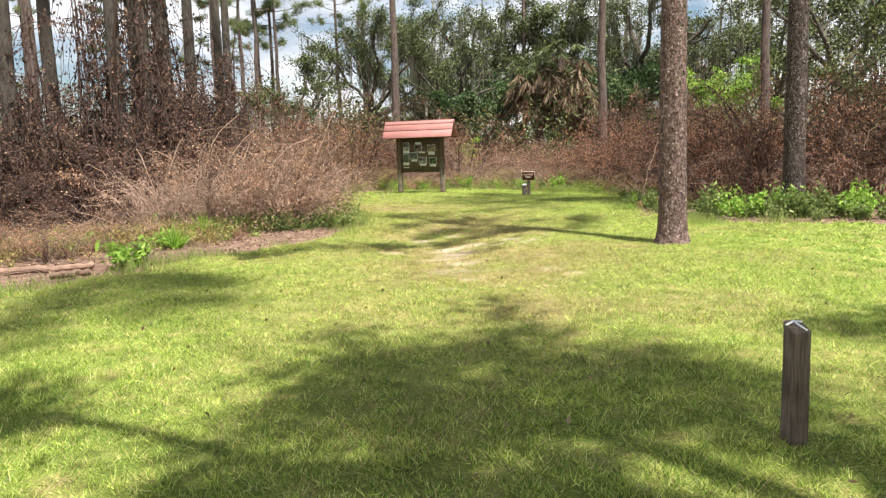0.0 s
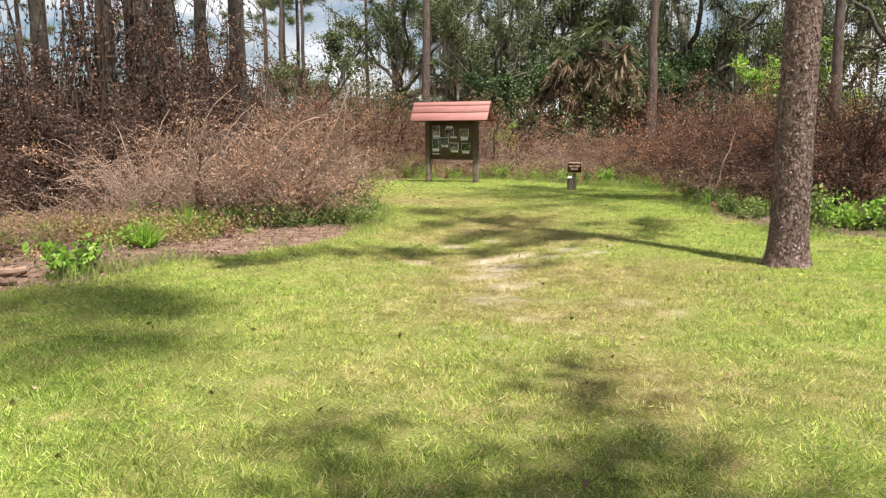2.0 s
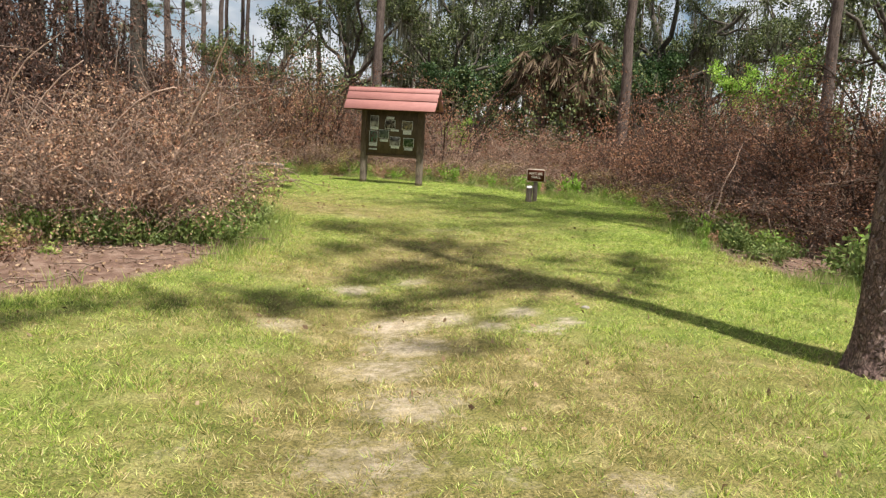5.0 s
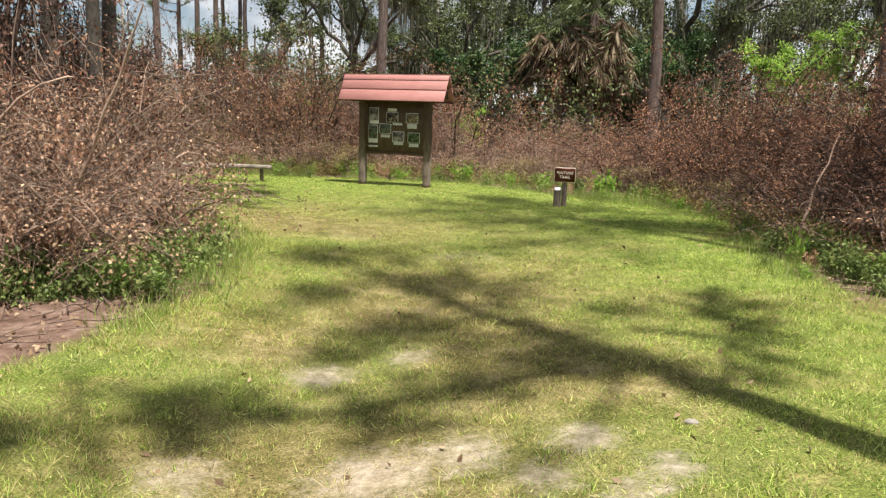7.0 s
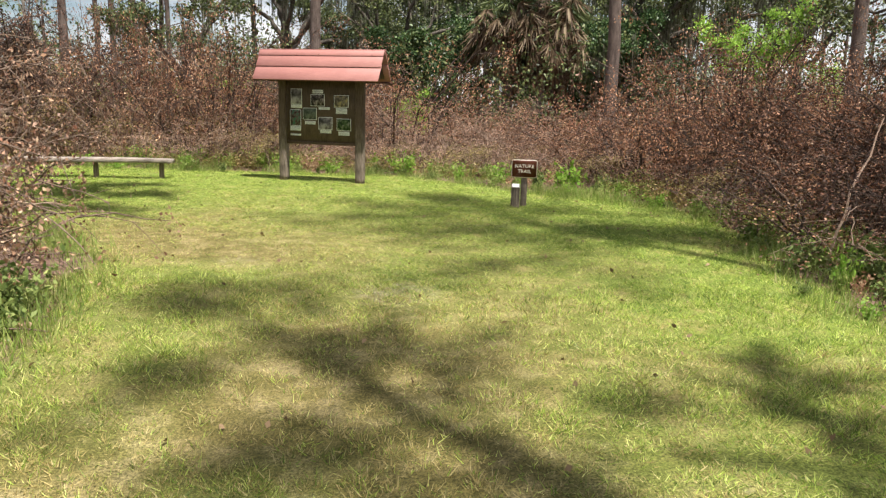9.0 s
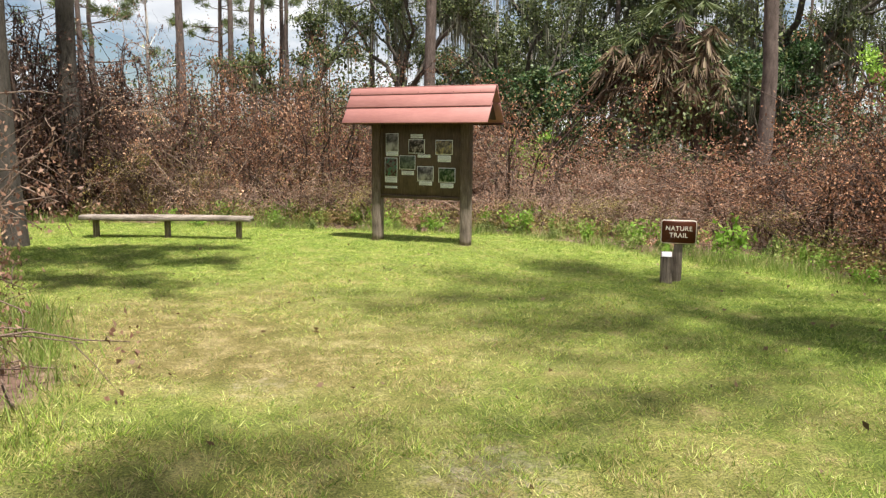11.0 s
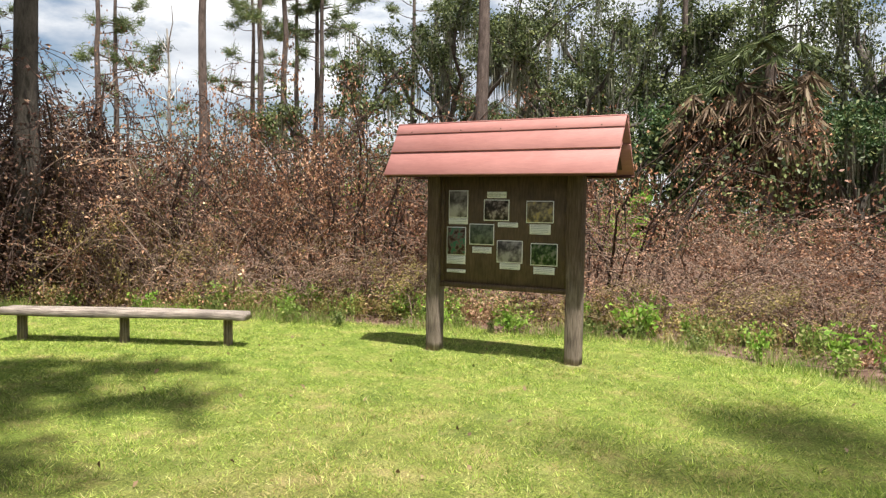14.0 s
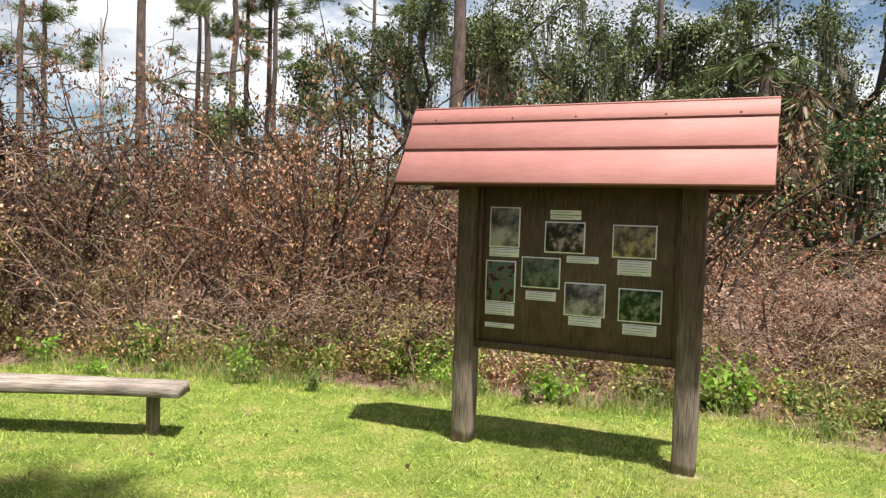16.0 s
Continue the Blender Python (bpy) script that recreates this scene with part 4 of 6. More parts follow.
def far_woods():
    """Distant wall of trees beyond the near woods."""
    r = np.random.default_rng(31)
    wood, leaf = Geo(), Geo()
    n = 230
    ang = r.uniform(-0.95, 0.95, n) * 1.0
    dist = r.uniform(70, 120, n)
    x, y = np.sin(ang) * dist, np.cos(ang) * dist + 5
    tall = r.uniform(6, 16, n) * np.where(x < 2, 0.58, 1.1)
    s = np.linspace(0, 1, 4)
    p = np.stack([x[:, None] + 0 * s, y[:, None] + 0 * s, tall[:, None] * s], -1)
    wood.tubes(p, np.full((n, 4), 0.18) * (1.1 - 0.8 * s), 5)
    clumps, per = 8, 28
    c = np.repeat(np.stack([x, y, tall * 0.65], -1), clumps, 0)
    c = c + r.normal(0, 1, c.shape) * np.repeat(np.stack([tall * 0.15, tall * 0.15, tall * 0.2], -1), clumps, 0)
    c = np.repeat(c, per, 0) + r.normal(0, 1, (n * clumps * per, 3)) * np.array([0.75, 0.75, 0.4])
    c[:, 2] = np.maximum(c[:, 2], 0.3)
    leaf.leaves(c, 0.32, 0.2, r)
    m = 24000
    ang, dist = r.uniform(-1.0, 1.0, m), r.uniform(48, 95, m)
    c = np.stack([np.sin(ang) * dist, np.cos(ang) * dist + 5, np.abs(r.normal(0, 1.3, m))], -1)
    leaf.leaves(c, 0.36, 0.22, r)
    tagged(part("far_woods", leaf, M_OAKLEAF), "distant mixed green woods behind the clearing", "woods", kind="stuff")
    tagged(part("far_trunks", wood, M_FARBARK), "distant grey-brown tree trunks in the woods", "woods", kind="stuff")
    green = Geo()
    m = 76000
    ang, dist = r.uniform(-0.16, 0.85, m), r.uniform(36, 66, m)
    c = np.stack([np.sin(ang) * dist, np.cos(ang) * dist + 2, np.abs(r.normal(0, 3.0, m))], -1)
    keep = field(c[:, 0] * 0.5, c[:, 2] * 0.8 + c[:, 1] * 0.1, 61) > 0.38
    keep &= ~((c[:, 0] / (c[:, 1] - 5) > 0.285) & (c[:, 0] / (c[:, 1] - 5) < 0.40) & (c[:, 2] > 3.0))
    green.leaves(c[keep], 0.16, 0.1, r)
    tagged(part("understory", green, M_OAKLEAF), "green undergrowth between the trunks of the woods", "undergrowth", kind="stuff")
    veil = Geo()
    m = 26000
    ang, dist = r.uniform(-1.0, -0.1, m), r.uniform(46, 78, m)
    top = 2.0 + 2.6 * field(ang * 30, dist * 0.1, 62)
    c = np.stack([np.sin(ang) * dist, np.cos(ang) * dist + 2, top * np.abs(r.normal(0, 0.75, m))], -1)
    veil.leaves(c, 0.26, 0.15, r)
    tagged(part("far_brush", veil, M_OAKLEAF), "distant olive-green brush under the slender pines", "brush", kind="stuff")
    scrub = Geo()
    m = 30000
    ang, dist = r.uniform(-1.15, 1.15, m), r.uniform(36, 62, m)
    c = np.stack([np.sin(ang) * dist, np.cos(ang) * dist + 2, np.abs(r.normal(0, 1.1, m))], -1)
    scrub.leaves(c, 0.18, 0.11, r)
    tagged(part("far_scrub", scrub, M_DEADLEAF), "distant brown dead scrub under the trees", "scrub", kind="stuff")


far_woods()


# ---- thicket of dead shrubs ----
def shrub(tall, spread, seed, stems, twigs, leaves, stem_mat, leaf_mat, leaf=0.04, arch=0.4, name="dead_shrub", label="", low=0.3):
    """Arching stems, forked side branches, fine twigs, and curled dead leaves in drooping clusters with gaps between."""
    r = np.random.default_rng(seed)
    ob = thing(name, label, "shrub", "shrubs of the thicket")
    wood, leafy = Geo(), Geo()
    s = np.linspace(0, 1, 6)
    a = r.uniform(0, 2 * np.pi, stems)
    far_out = np.sqrt(r.uniform(0, 1, stems))
    base = np.stack([np.cos(a), np.sin(a)], -1) * (spread * 0.4 * far_out)[:, None]
    h = tall * (1.05 - 0.5 * far_out ** 2) * r.uniform(0.65, 1.1, stems)
    out = np.stack([np.cos(a), np.sin(a)], -1) * (spread * arch * r.uniform(0.2, 1.3, stems))[:, None]
    p = np.zeros((stems, 6, 3))
    p[:, :, :2] = base[:, None] + out[:, None] * (s ** 1.8)[None, :, None] + np.cumsum(r.normal(0, 0.04 * tall, (stems, 6, 2)), axis=1)
    p[:, :, 2] = h[:, None] * (s - 0.25 * arch * s ** 3)[None, :]
    p[:, 0, 2] = -0.05
    wood.tubes(p, (0.012 * tall / 2 * (1.15 - s))[None, :] * r.uniform(0.5, 1.5, stems)[:, None], 4)

    def fork(parents, many, reach, rise, sag, thick, cuts):
        m, k = parents.shape[:2]
        i = r.integers(0, m, many)
        f = low * (k - 1) * 0.6 + (k - 1.01 - low * (k - 1) * 0.6) * r.uniform(0, 1, many) ** 0.8
        n0 = f.astype(int)
        st = parents[i, n0] * (1 - (f - n0))[:, None] + parents[i, n0 + 1] * (f - n0)[:, None]
        d = r.normal(0, 1, (many, 3)) * np.array([1, 1, 0.6])
        d[:, :2] += out[i % stems] * 0.7
        d[:, 2] += rise
        d = d / np.linalg.norm(d, axis=1, keepdims=True) * (reach * r.uniform(0.5, 1.2, many))[:, None]
        t = np.linspace(0, 1, cuts)
        q = st[:, None] + d[:, None] * t[None, :, None] + np.cumsum(r.normal(0, 0.035 * reach, (many, cuts, 3)), axis=1) * (t > 0)[None, :, None]
        q[:, :, 2] -= (np.linalg.norm(d, axis=1) * sag)[:, None] * t ** 2
        wood.tubes(q, np.full((many, cuts), thick) * (1.25 - 0.8 * t), 3)
        return q

    big = fork(p, twigs // 3, tall * 0.3, 0.35, 0.25, 0.0065, 4)
    small = fork(big, twigs - twigs // 3, tall * 0.13, 0.1, 0.35, 0.0038, 3)
    part("twig_tangle", wood, stem_mat, ob, kind="stuff")
    if leaves:
        tips = np.concatenate([small[:, 1], small[:, 2], big[:, 3]])
        pick = tips[r.integers(0, len(tips), max(8, leaves // 24))]
        share = r.uniform(0.15, 1, len(pick)) ** 1.5
        j = r.choice(len(pick), leaves, p=share / share.sum())
        wide = tall * 0.034 + 0.02
        c = pick[j] + r.normal(0, wide, (leaves, 3)) * np.array([1, 1, 1.25])
        loose = r.uniform(0, 1, leaves) < 0.28
        c[loose] = tips[r.integers(0, len(tips), int(loose.sum()))] + r.normal(0, 0.03, (int(loose.sum()), 3))
        c[:, 2] = np.maximum(c[:, 2], 0.03)
        leafy.leaves(c, leaf, leaf * 0.62, r, np.array([0, 0, -0.6]), 1.0, 0.4)
        part("foliage", leafy, leaf_mat, ob, kind="stuff")
    return ob


DEAD = "dense dead shrub with curled reddish-brown leaves and twigs"
TAN = "dead shrub with pale tan twigs and dry leaves"
KINDS = [shrub(2.3, 1.6, 200 + i, 20, 250, 2800, M_STEM, M_DEADLEAF, 0.036, 0.5, label=DEAD) for i in range(4)]
KINDS += [shrub(2.2, 1.7, 210 + i, 20, 260, 2200, M_STEM, M_DEADLEAF_TAN, 0.038, 0.65, label=TAN) for i in range(2)]
FULL = [shrub(2.6, 2.3, 250 + i, 28, 340, 5000, M_DARKSTEM, M_DEADLEAF, 0.040, 0.6, low=0.42, label="large dense dead bush full of curled reddish-brown leaves") for i in range(3)]
MOUND = [shrub(2.0, 1.7, 260 + i, 26, 330, 3000, M_STEM, M_DEADLEAF_TAN, 0.039, 0.6, "dead_shrub", "rounded dead brier full of dry tan-brown leaves", low=0.15) for i in range(2)]
BRIERS = [shrub(1.9, 1.7, 220 + i, 28, 300, 2000, M_STEM, M_DEADLEAF_TAN, 0.038, 0.6, "dead_shrub", "arching dead brier with tan stems and dry leaves", low=0.15) for i in range(2)]
BARE = [shrub(1.9, 2.0, 230 + i, 24, 210, 130, M_PALESTEM, M_DEADLEAF_TAN, 0.035, 0.8, "bare_brier", "bare arching pale brier stems over the brown mound") for i in range(2)]


def vine_curtain(tall, spread, seed):
    """Dark dead vines hanging in strands from a few high stems, thick with brown leaves."""
    r = np.random.default_rng(seed)
    ob = thing("vine_draped_shrub", "tall tangle of dark dead vines and brown leaves", "shrub", "shrubs of the thicket")
    wood, leafy = Geo(), Geo()
    k = 9
    s = np.linspace(0, 1, 8)
    a = r.uniform(0, 2 * np.pi, k)
    p = np.zeros((k, 8, 3))
    p[:, :, :2] = np.stack([np.cos(a), np.sin(a)], -1)[:, None] * (spread * r.uniform(0.05, 0.42, k))[:, None, None] * (0.6 + 0.6 * s)[None, :, None] + np.cumsum(r.normal(0, 0.07, (k, 8, 2)), axis=1)
    p[:, :, 2] = tall * r.uniform(0.7, 1, k)[:, None] * s
    p[:, 0, 2] = -0.05
    wood.tubes(p, (0.045 * (1.15 - s))[None, :] * r.uniform(0.5, 1.4, k)[:, None], 5)
    m = 230
    i, f = r.integers(0, k, m), r.uniform(1.5, 6.99, m)
    n0 = f.astype(int)
    st = p[i, n0] * (1 - (f - n0))[:, None] + p[i, n0 + 1] * (f - n0)[:, None]
    d = np.concatenate([r.normal(0, 0.24 * spread, (m, 2)), r.normal(0.1, 0.3, (m, 1))], 1)
    t = np.linspace(0, 1, 6)
    drop = np.minimum(tall * r.uniform(0.08, 0.45, m), st[:, 2] * 0.9)
    q = st[:, None] + d[:, None] * (t ** 0.6)[None, :, None]
    q[:, :, 2] -= drop[:, None] * t ** 1.8
    q[:, 1:] += r.normal(0, 0.03, (m, 5, 3))
    wood.tubes(q, np.full((m, 6), 0.008) * (1.2 - 0.7 * t), 3)
    n = 3300
    j, u = r.integers(0, m, n), r.uniform(0.6, 4.99, n)
    u0 = u.astype(int)
    c = q[j, u0] * (1 - (u - u0))[:, None] + q[j, u0 + 1] * (u - u0)[:, None] + r.normal(0, 0.05, (n, 3))
    c[:, 2] = np.maximum(c[:, 2], 0.03)
    leafy.leaves(c, 0.085, 0.04, r, np.array([0, 0, -1.2]), 1.0, 0.4)
    part("twig_tangle", wood, M_DARKSTEM, ob, kind="stuff")
    part("foliage", leafy, M_DARKDEAD, ob, kind="stuff")
    return ob


# Darker leaves and stems paint in the shade of hollow and wood edge.
DARK = [shrub(2.3, 1.6, 280 + i, 20, 230, 2000, M_DARKSTEM, M_DARKDEAD, 0.045, 0.5, label="dead shrub at the wood's edge, shade put into its dark-brown colour") for i in range(2)]
TALL = [vine_curtain(5.2, 2.2, 240 + i) for i in range(2)]
used = set()


def plant(kind, x, y, sx, sz, r, turn=None):
    m = pose(x, y, 0, 0, 0, r.uniform(0, 360) if turn is None else turn)
    if kind not in used:
        used.add(kind)
        ob = kind
        ob.matrix_basis = m
    else:
        ob = copy_thing(kind, m)
    ob.scale = (sx, sx, sz)
    return ob


def row(points, gap, sizes, kinds, r, jitter=0.3):
    """Shrubs along a line; sizes: height factor at each corner of the line."""
    for (a, b), (s0, s1) in zip(zip(points, points[1:]), zip(sizes, sizes[1:])):
        ln = math.dist(a, b)
        n = max(1, round(ln / gap))
        for i in range(n):
            f = (i + 0.5) / n
            x, y = a[0] + (b[0] - a[0]) * f + r.normal(0, jitter), a[1] + (b[1] - a[1]) * f + r.normal(0, jitter)
            k = (s0 + (s1 - s0) * f) * r.uniform(0.72, 1.15) * (0.5 + 1.0 * float(field(np.array(x * 0.6), np.array(y * 0.6), 71)))
            plant(kinds[r.integers(0, len(kinds))], x, y, r.uniform(0.9, 1.25), k, r)


pr = np.random.default_rng(60)
row([(-9.8, 29.3), (-6, 29.6), (-3, 29.9), (0, 29.9), (2.9, 29.4), (5.0, 28.2)], 1.0, [1.35, 1.3, 1.1, 0.95, 0.85, 0.8], KINDS + KINDS[4:] + FULL[:2], pr)
row([(5.3, 27.8), (6.6, 26.0), (7.1, 23.4), (7.1, 21), (6.8, 19), (7.0, 17.8)], 1.05, [0.85, 0.95, 1.1, 1.15, 1.1, 1.05], FULL, pr)
row([(7.2, 17.6), (8.8, 17.3), (11, 16.9), (15, 16.3)], 1.1, [1.2, 1.25, 1.25, 1.25], KINDS + FULL, pr)
row([(-10.5, 30.8), (-3, 31.1), (0.5, 30.7), (3.4, 30.0), (5.6, 28.2)], 1.3, [1.55, 1.35, 1.05, 0.85, 0.8], KINDS[:3] + FULL, pr)
row([(7.3, 26.2), (8.4, 23.5), (8.5, 20.5), (8.7, 19.0), (11, 18.5), (16, 17.9)], 1.35, [1.1, 1.2, 1.25, 1.25, 1.2, 1.2], FULL, pr)
row([(-11, 32.8), (-3, 33.2), (2, 32.6), (6, 30.4), (9.2, 26.7)], 2.4, [1.6, 1.4, 1.1, 0.9, 1.0], KINDS, pr)
OLIVE = [shrub(2.1, 1.5, 270, 20, 220, 2600, M_STEM, M_OLIVE, 0.042, 0.5, "yellowing_shrub", "yellowing olive-green shrub among the dead ones")]
for x, y, sz in ((-6.3, 29.0, 1.1), (-4.9, 29.2, 0.75), (-3.1, 30.2, 0.9), (-1.9, 28.9, 0.6), (1.4, 28.2, 0.45), (2.9, 27.3, 0.5), (5.2, 25.6, 0.5), (5.8, 22.0, 0.5), (-6.9, 31.0, 0.85)):
    plant(OLIVE[0], x, y, 0.85, sz, pr)
for x, y, k in ((-6.4, 28.9, 0.8), (-5.2, 29.0, 0.9), (-4.1, 28.9, 0.75), (-3.3, 28.8, 0.95), (-2.9, 29.1, 0.85), (-1.2, 28.9, 0.75), (0.4, 28.6, 0.8), (1.9, 28.3, 0.8), (3.3, 27.6, 0.7), (4.6, 26.8, 0.8), (5.7, 25.4, 0.75)):
    plant(BARE[pr.integers(0, 2)], x, y, 0.5, 0.8 * k, pr)
# low front of the thicket
row([(-9.0, 29.2), (-4, 29.6), (0.6, 29.5), (3.0, 28.8), (5.0, 27.4)], 1.5, [0.7, 0.6, 0.5, 0.45, 0.45], KINDS + BRIERS, pr)
row([(5.3, 27.0), (6.2, 25.6), (6.2, 23.0), (6.2, 20.4), (5.9, 18.2), (6.3, 17.0), (9, 16.4), (13, 15.8)], 1.2, [0.45, 0.5, 0.6, 0.65, 0.6, 0.5, 0.5, 0.5], KINDS[:4] + DARK, pr)
# mound beside the lawn
row([(-5.9, 15.6), (-4.4, 15.8), (-3.2, 15.9)], 1.0, [0.85, 0.95, 0.85], BRIERS + KINDS[4:], pr, 0.2)
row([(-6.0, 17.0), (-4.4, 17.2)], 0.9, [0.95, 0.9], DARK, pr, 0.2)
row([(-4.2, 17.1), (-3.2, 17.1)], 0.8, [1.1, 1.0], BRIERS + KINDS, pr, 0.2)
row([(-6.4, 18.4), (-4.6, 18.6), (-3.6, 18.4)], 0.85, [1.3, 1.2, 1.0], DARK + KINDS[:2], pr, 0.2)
for x, y, s in ((-5.2, 15.5, 0.75), (-4.5, 15.4, 0.8), (-3.6, 15.5, 0.8), (-3.1, 15.5, 0.7), (-6.1, 15.6, 0.9), (-2.7, 15.7, 0.75), (-4.3, 16.3, 1.0), (-5.6, 15.4, 0.95), (-4.0, 15.6, 0.9), (-2.9, 15.9, 1.05), (-3.7, 16.6, 1.1), (-4.9, 16.5, 1.05)):
    plant(BARE[pr.integers(0, 2)], min(x, -3.1), y, 0.6, s, pr)
for x, y, s in ((-3.0, 15.9, 0.9), (-3.0, 16.6, 0.95), (-3.3, 16.0, 1.0), (-5.5, 15.1, 0.95), (-5.3, 14.95, 0.9), (-5.15, 15.2, 1.0), (-3.3, 17.1, 1.05)):
    plant(BARE[pr.integers(0, 2)], x, y, 0.45, s, pr)
for x, y, s, k in ((-3.05, 15.75, 0.9, 0), (-2.75, 16.5, 1.0, 1), (-2.95, 17.4, 1.0, 0), (-3.7, 15.7, 1.0, 1), (-4.4, 15.6, 1.0, 0), (-3.5, 16.8, 1.25, 0), (-3.4, 18.4, 1.1, 1), (-4.4, 19.5, 1.25, 0), (-5.2, 20.4, 1.4, 1)):
    plant(MOUND[k], x, y, 0.95, s, pr)
# dark wood edge beyond the mound
for x, y, s, k in ((-5.5, 19.3, 0.8, 0),  (-6.5, 20.0, 1.05, 1), (-7.7, 20.2, 1.5, 0), (-8.2, 18.6, 1.3, 1), (-9.9, 18.1, 0.7, 0), (-10.9, 22, 0.8, 1), (-8.7, 28.7, 0.55, 1), (-7.9, 29.6, 0.74, 0), (-8.9, 29.2, 0.85, 0), (-9.9, 29.6, 0.95, 1), (-7.2, 30.6, 0.7, 1), (-9.4, 20.5, 0.7, 1), (-12.4, 19, 0.6, 0), (-7.6, 17.6, 0.5, 1), (-9.1, 16.9, 0.45, 0), (-10.7, 16.6, 0.5, 1)):
    plant(TALL[k], x, y, 1.15, s, pr)
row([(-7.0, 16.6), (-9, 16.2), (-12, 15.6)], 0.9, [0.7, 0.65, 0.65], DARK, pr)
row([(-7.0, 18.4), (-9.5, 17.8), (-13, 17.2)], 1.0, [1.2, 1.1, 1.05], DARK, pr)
row([(-6.2, 19.8), (-8.4, 20.3), (-10.4, 22.0), (-10.8, 25), (-10.6, 28)], 1.15, [1.15, 1.2, 1.2, 1.2, 1.2], KINDS, pr)
row([(-8.5, 21.8), (-11.8, 23.2), (-12.5, 28)], 1.4, [1.4, 1.4, 1.3], KINDS, pr)


def dead_stick(points, rad):
    """One pale bare stem leaning out of the mound."""
    p = np.array(points, float)
    s = np.linspace(0, 1, 9)[:, None]
    q = (1 - s) ** 2 * p[0] + 2 * s * (1 - s) * p[1] + s ** 2 * p[2]
    q[1:-1] += np.random.default_rng(int(rad * 1e5) + len(used)).normal(0, 0.012, (7, 3))
    g = Geo()
    g.tubes(q[None], (rad * (1.1 - 0.75 * s[:, 0]))[None], 6)
    ob = part("leaning_stick", g, M_PALESTEM, None, smooth=True)
    tagged(ob, "pale bare dead stem leaning out of the brown mound", "stick", "bare sticks of the mound")


for points, rad in ((((-3.2, 15.9, -0.03), (-2.6, 15.7, 1.2), (-2.05, 15.5, 2.35)), 0.016), (((-3.9, 15.6, -0.03), (-3.4, 15.4, 1.9), (-2.4, 15.4, 1.75)), 0.014),
                    (((-4.4, 15.5, -0.03), (-4.6, 15.2, 1.3), (-3.6, 15.3, 2.0)), 0.014), (((-5.4, 15.3, -0.03), (-5.6, 15.1, 1.0), (-5.0, 15.2, 1.9)), 0.016),
                    (((-5.6, 15.2, -0.03), (-5.5, 15.0, 1.0), (-5.9, 15.1, 1.7)), 0.013), (((-3.4, 15.3, -0.03), (-3.0, 15.1, 0.6), (-2.3, 15.0, 0.75)), 0.012),
                    (((-4.6, 15.3, -0.03), (-4.0, 15.0, 1.0), (-3.2, 15.1, 0.9)), 0.012), (((-2.7, 16.6, -0.03), (-2.2, 16.4, 1.5), (-1.9, 16.7, 1.0)), 0.011),
                    (((-5.0, 16.0, -0.03), (-4.9, 15.6, 1.8), (-4.0, 15.6, 2.3)), 0.013), (((4.9, 18.6, -0.03), (5.0, 18.5, 0.8), (5.3, 18.6, 1.5)), 0.012)):
    dead_stick(points, rad * 1.3)
sr = np.random.default_rng(64)
for k in range(16):
    x, y, reach, rise = sr.uniform(-5.5, -2.9), sr.uniform(15.1, 15.7), sr.uniform(-0.7, 0.9), sr.uniform(0.9, 1.9)
    dead_stick(((x, y, -0.03), (x + 0.4 * reach, y - 0.1, 0.55 * rise), (x + reach, y - sr.uniform(0, 0.2), rise)), sr.uniform(0.008, 0.014))


for i in range(16):
    plant((KINDS + DARK)[pr.integers(0, 8)], pr.uniform(-9.5, -5.9), pr.uniform(11.2, 14.8), pr.uniform(0.45, 0.75), pr.uniform(0.2, 0.42), pr)


# ---- low plants ----
def weed(seed, tall, stems, leaf, material, label):
    r = np.random.default_rng(seed)
    ob = thing("weed", label, "weed", "weeds along the lawn's edge")
    wood, leafy = Geo(), Geo()
    a = r.uniform(0, 2 * np.pi, stems)
    s = np.linspace(0, 1, 4)
    h = tall * r.uniform(0.5, 1, stems)
    d = np.stack([np.cos(a), np.sin(a)], -1) * (h * r.uniform(0.1, 0.7, stems))[:, None]
    p = np.concatenate([d[:, None] * (s ** 1.4)[None, :, None] + r.normal(0, 0.06, (stems, 1, 2)), (h[:, None] * s)[:, :, None]], 2)
    p[:, 0, 2] = -0.02
    wood.tubes(p, np.full((stems, 4), 0.0035) * (1.2 - 0.7 * s), 3)
    m = stems * 11
    i, u = r.integers(0, stems, m), r.uniform(0.2, 1.0, m) * 3
    k = np.minimum(u.astype(int), 2)
    c = p[i, k] * (1 - (u - k))[:, None] + p[i, k + 1] * (u - k)[:, None] + r.normal(0, leaf * 0.5, (m, 3))
    c[:, 2] = np.maximum(c[:, 2], 0.02)
    leafy.leaves(c, leaf, leaf * 0.5, r, np.array([0, 0, 0.35]), 0.8, 0.25)
    part("stalk_growth", wood, M_GREENSTEM, ob, kind="stuff")
    part("foliage", leafy, material, ob, kind="stuff")
    return ob


WEEDS = [weed(300, 0.42, 16, 0.075, M_WEED, "low green leafy weed in brown litter"), weed(301, 0.3, 18, 0.06, M_WEED, "low green leafy weed in brown litter"),
         weed(302, 0.5, 14, 0.09, M_LIME, "bright green leafy weed catching the sun"), weed(303, 0.24, 20, 0.05, M_WEED, "low green leafy weed in brown litter"),
         weed(304, 0.4, 12, 0.07, M_LONGGRASS, "half-dry yellow-green weed in brown litter")]


